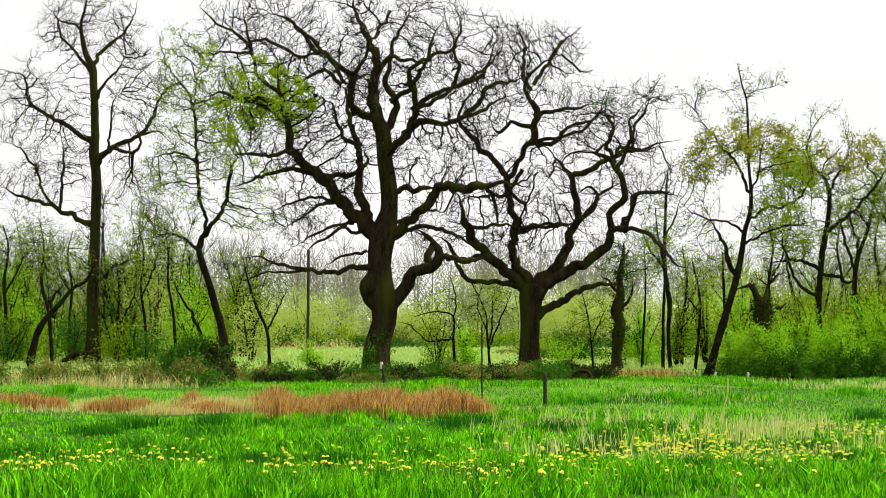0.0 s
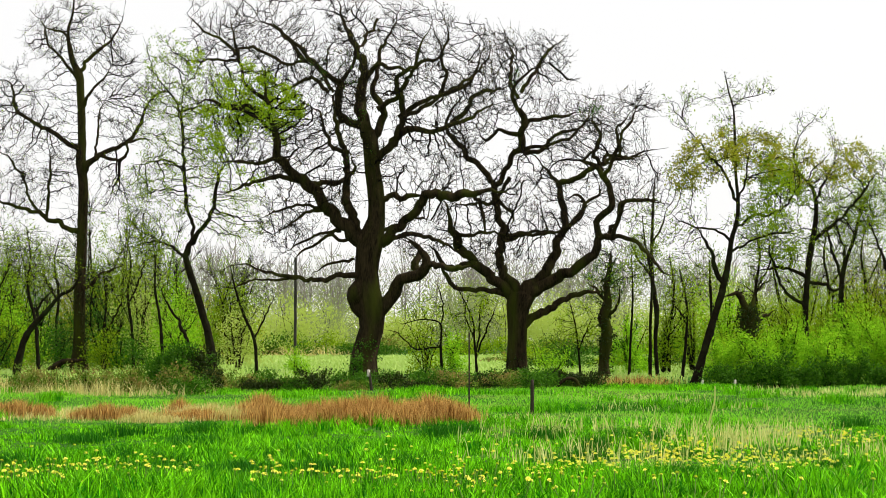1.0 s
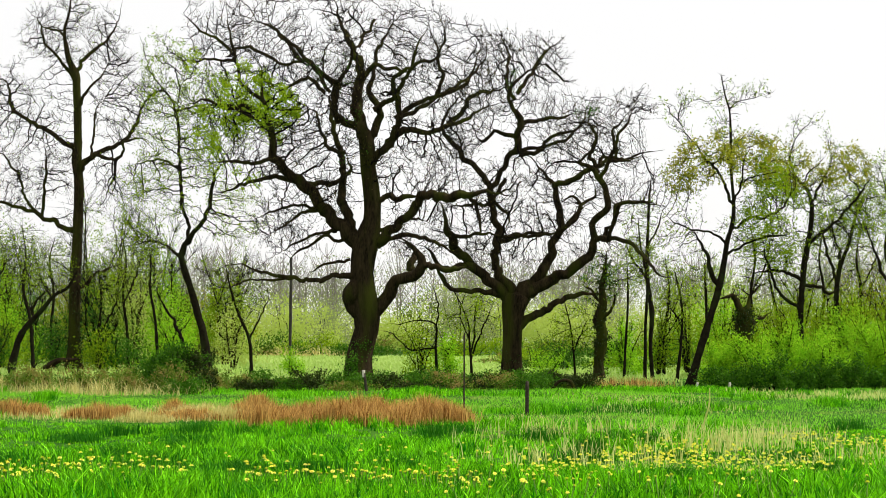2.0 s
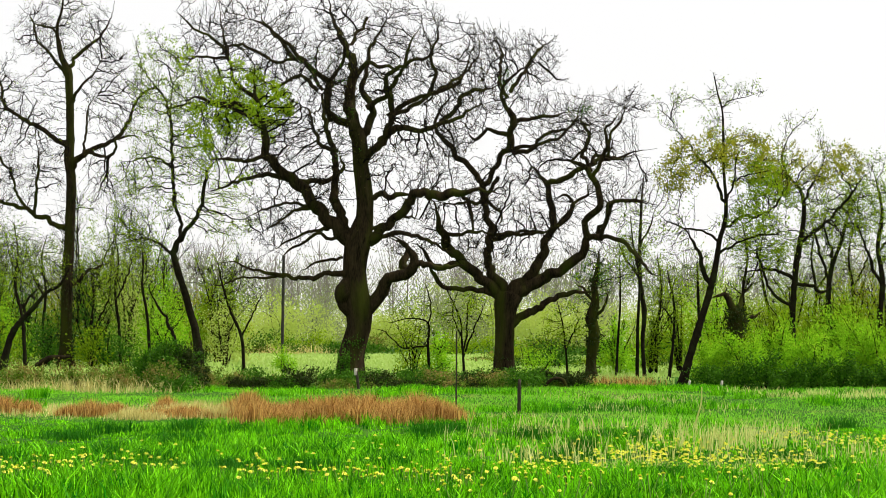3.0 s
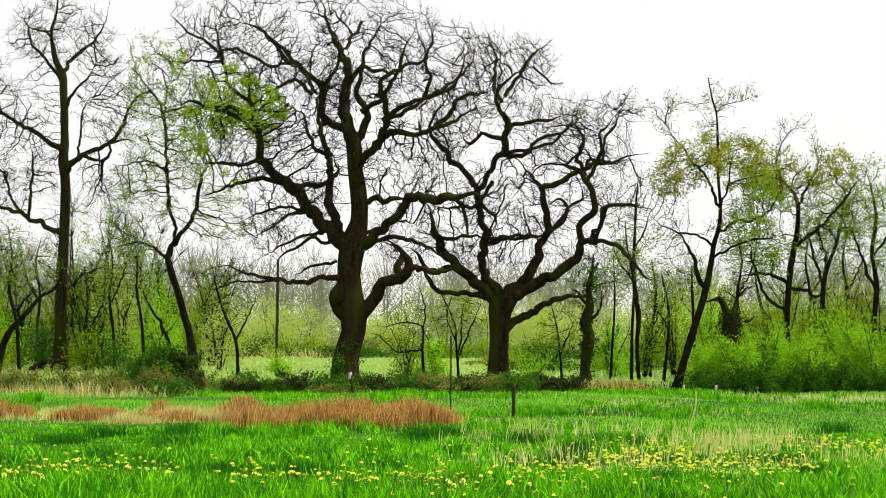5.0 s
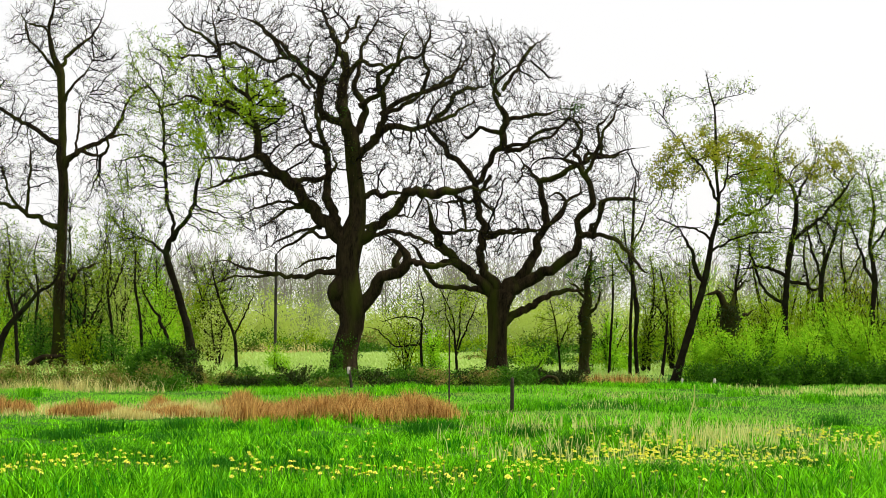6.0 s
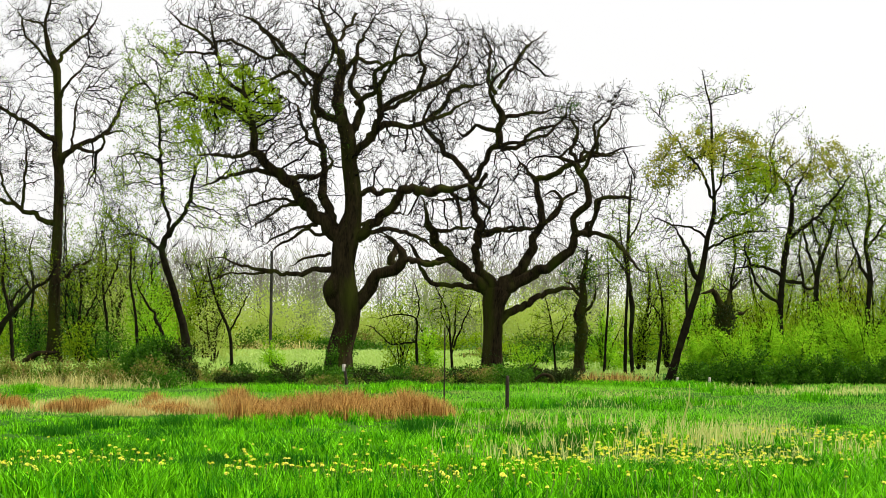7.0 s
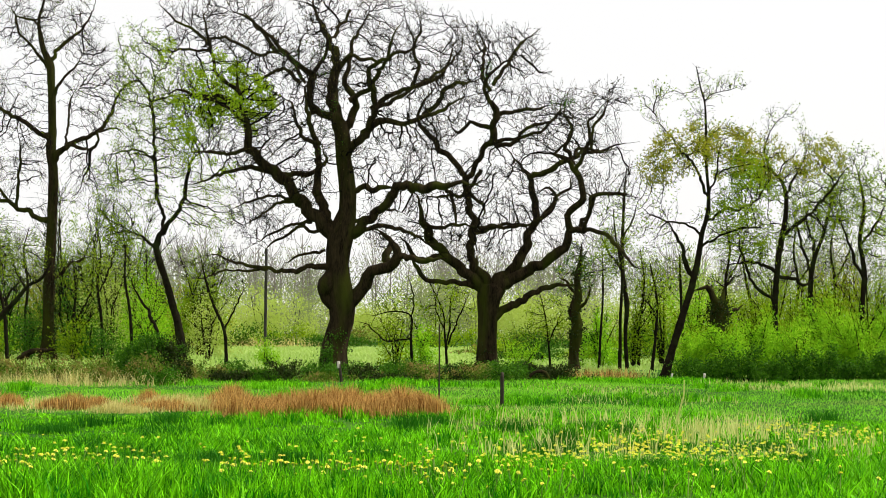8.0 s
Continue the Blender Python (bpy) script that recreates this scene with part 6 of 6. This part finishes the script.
post("utility_pole", -6.46, 85, 5.62, 0.075, pole_dark, "tall dark slender wooden pole among bushes", (0.02, 0), "pole")
post("stub_post", 10.88, 63.6, 0.32, 0.05, post_pale, "short pale weathered stub post at thicket", (0.02, 0))
post("stub_post", 9.74, 63.8, 0.28, 0.045, post_pale, "short pale weathered stub post at thicket", (0.03, 0))


def log(name, x, y, points, label):
    rng = np.random.default_rng(9)
    v, f = tube(smooth_path(points, 0.1), 9, rng, 0.08)
    ob = tagged(piece(name, mesh_of(name, v, f, bark_oak, True)), label, "fallen branch")
    ob.location = (x, y, 0)


log("fallen_branch", 4.83, 60.5, [(-0.55, 0, 0.10, 0.05), (-0.2, 0, 0.36, 0.06), (0.12, 0, 0.32, 0.06), (0.25, 0, 0.05, 0.05), (0.3, 0, -0.05, 0.04)], "dead arched branch lying at the field edge")
log("fallen_branch", -18.25, 88, [(-0.85, 0, -0.05, 0.13), (-0.55, 0, 0.22, 0.15), (0.1, 0, 0.62, 0.13), (0.7, 0, 0.68, 0.10), (1.1, 0.2, 0.72, 0.06)], "thick dead branch leaning against the tall tree")


# ---- dandelions ----
def dandelion(seed):
    """Stem, green cup and a domed head of many strap petals."""
    rng = np.random.default_rng(seed)
    root = tagged(new("dandelion"), "yellow dandelion in full bloom in the grass", "flower", "dandelions in the meadow")
    h, wide = rng.uniform(0.20, 0.34), rng.uniform(0.40, 0.66)
    b = rng.uniform(-0.03, 0.03, 2)
    pts = smooth_path([(0, 0, -0.02, 0.003), (b[0], b[1], h * 0.6, 0.003), (b[0] * 1.6, b[1] * 1.6, h, 0.003)], 0.06)
    v, f = tube(pts, 4)
    piece("stem", mesh_of("stem", v, f, stem_green), root)
    c = np.array((b[0] * 1.6, b[1] * 1.6, h))
    rows = []
    for ring, (m, rise, R) in enumerate([(14, 0.15, 0.044), (12, 0.55, 0.037), (8, 1.0, 0.026)]):
        a = np.arange(m) / m * 6.283 + rng.uniform(0, 1)
        o = np.stack([np.cos(a), np.sin(a), np.full(m, rise)], -1)
        s = np.stack([-np.sin(a), np.cos(a), np.zeros(m)], -1) * 0.0075
        base = np.repeat(c[None], m, 0) + np.array((0, 0, 0.004 * ring))
        tip = base + o * R * wide / np.linalg.norm(o, axis=1)[:, None]
        v = np.stack([base - s * 0.4, base + s * 0.4, tip + s, tip - s], 1).reshape(-1, 3)
        rows.append((v, np.arange(m * 4).reshape(-1, 4)))
    v, f = joined(rows)
    head = piece("flower_head", mesh_of("flower_head", v, f, petal_yellow), root)
    v, f = tube(np.array([(*c[:2], h - 0.018, 0.004), (*c[:2], h - 0.010, 0.009), (*c[:2], h + 0.004, 0.011)]), 6)
    piece("sepal_cup", mesh_of("sepal_cup", v, f, stem_green), head, "green cup of sepals")
    return root


kinds = [dandelion(s) for s in range(9)]
rd = np.random.default_rng(21)
spots = []
# patches of bloom: centre x, y, spread, how many
for cx, cy, sx, sy, n in [
    (-4.07, 18.7, 0.5, 0.8, 34), (-3.45, 19.6, 0.45, 0.7, 25), (-2.89, 20.0, 0.3, 0.8, 16), (-4.58, 19.1, 0.3, 0.8, 14), (-1.77, 19.6, 0.5, 0.8, 25),
    (-1.02, 19.6, 0.5, 0.7, 28), (-0.15, 19.6, 0.45, 0.8, 28), (0.40, 19.1, 0.3, 0.6, 28), (1.27, 20.4, 0.4, 0.8, 25), (1.75, 20.7, 0.5, 0.5, 31),
    (2.99, 22.6, 0.7, 1.4, 70), (3.69, 24.4, 0.8, 1.5, 60), (4.01, 23.1, 0.8, 1.4, 50), (4.64, 22.6, 0.9, 1.4, 40), (6.11, 26.1, 0.8, 1.5, 60), (6.70, 25.2, 0.8, 1.5, 40), (2.06, 23.5, 0.9, 1.5, 24), (-0.59, 22.2, 2.0, 1.2, 24), (-3.70, 22.2, 1.6, 1.2, 16), (1.84, 18.3, 1.2, 0.9, 16), (3.20, 18.1, 1.0, 0.8, 10),
]:
    for k in range(int(n * 1.4)):
        spots.append((cx + rd.normal(0, sx) * 0.6, cy + rd.normal(0, sy)))
spots.sort(key=lambda q: q[1])
spots, far_spots = spots[:290], spots[290:]
for k, (x, y) in enumerate(spots[len(kinds):] + spots[:len(kinds)]):
    z = float(lie(np.array([x]), np.array([y]))[0])
    m = pose(x, y, z, rd.uniform(-25, 25), rd.uniform(-25, 25), rd.uniform(0, 360))
    if k >= len(spots) - len(kinds):
        kinds[k - len(spots)].matrix_basis = m
    else:
        copy_thing(kinds[k % len(kinds)], m)

# the farther bloom, too small to count, as one patch
rows = []
for x, y in far_spots:
    z = float(lie(np.array([x]), np.array([y]))[0]) + rd.uniform(0.16, 0.30)
    m, a0 = 9, rd.uniform(0, 6)
    a = np.arange(m) / m * 6.283 + a0
    R = rd.uniform(0.020, 0.036)
    c = np.array((x, y, z))
    o = np.stack([np.cos(a), np.sin(a), np.full(m, 0.25)], -1) * R
    s_ = np.stack([-np.sin(a), np.cos(a), np.zeros(m)], -1) * 0.011
    v = np.stack([c - s_ * 0.3, c + s_ * 0.3, c + o + s_, c + o - s_], 1).reshape(-1, 3)
    rows.append((v, np.arange(m * 4).reshape(-1, 4)))
    o2 = o * 0.55 + np.array((0, 0, R * 0.6))
    v = np.stack([c - s_ * 0.3, c + s_ * 0.3, c + o2 + s_, c + o2 - s_], 1).reshape(-1, 3)
    rows.append((v, np.arange(m * 4).reshape(-1, 4)))
v, f = joined(rows)
tagged(piece("dandelion_patch", mesh_of("dandelion_patch", v, f, petal_yellow), None, "dense yellow patch of dandelions in the meadow", "stuff"), category="flower patch")
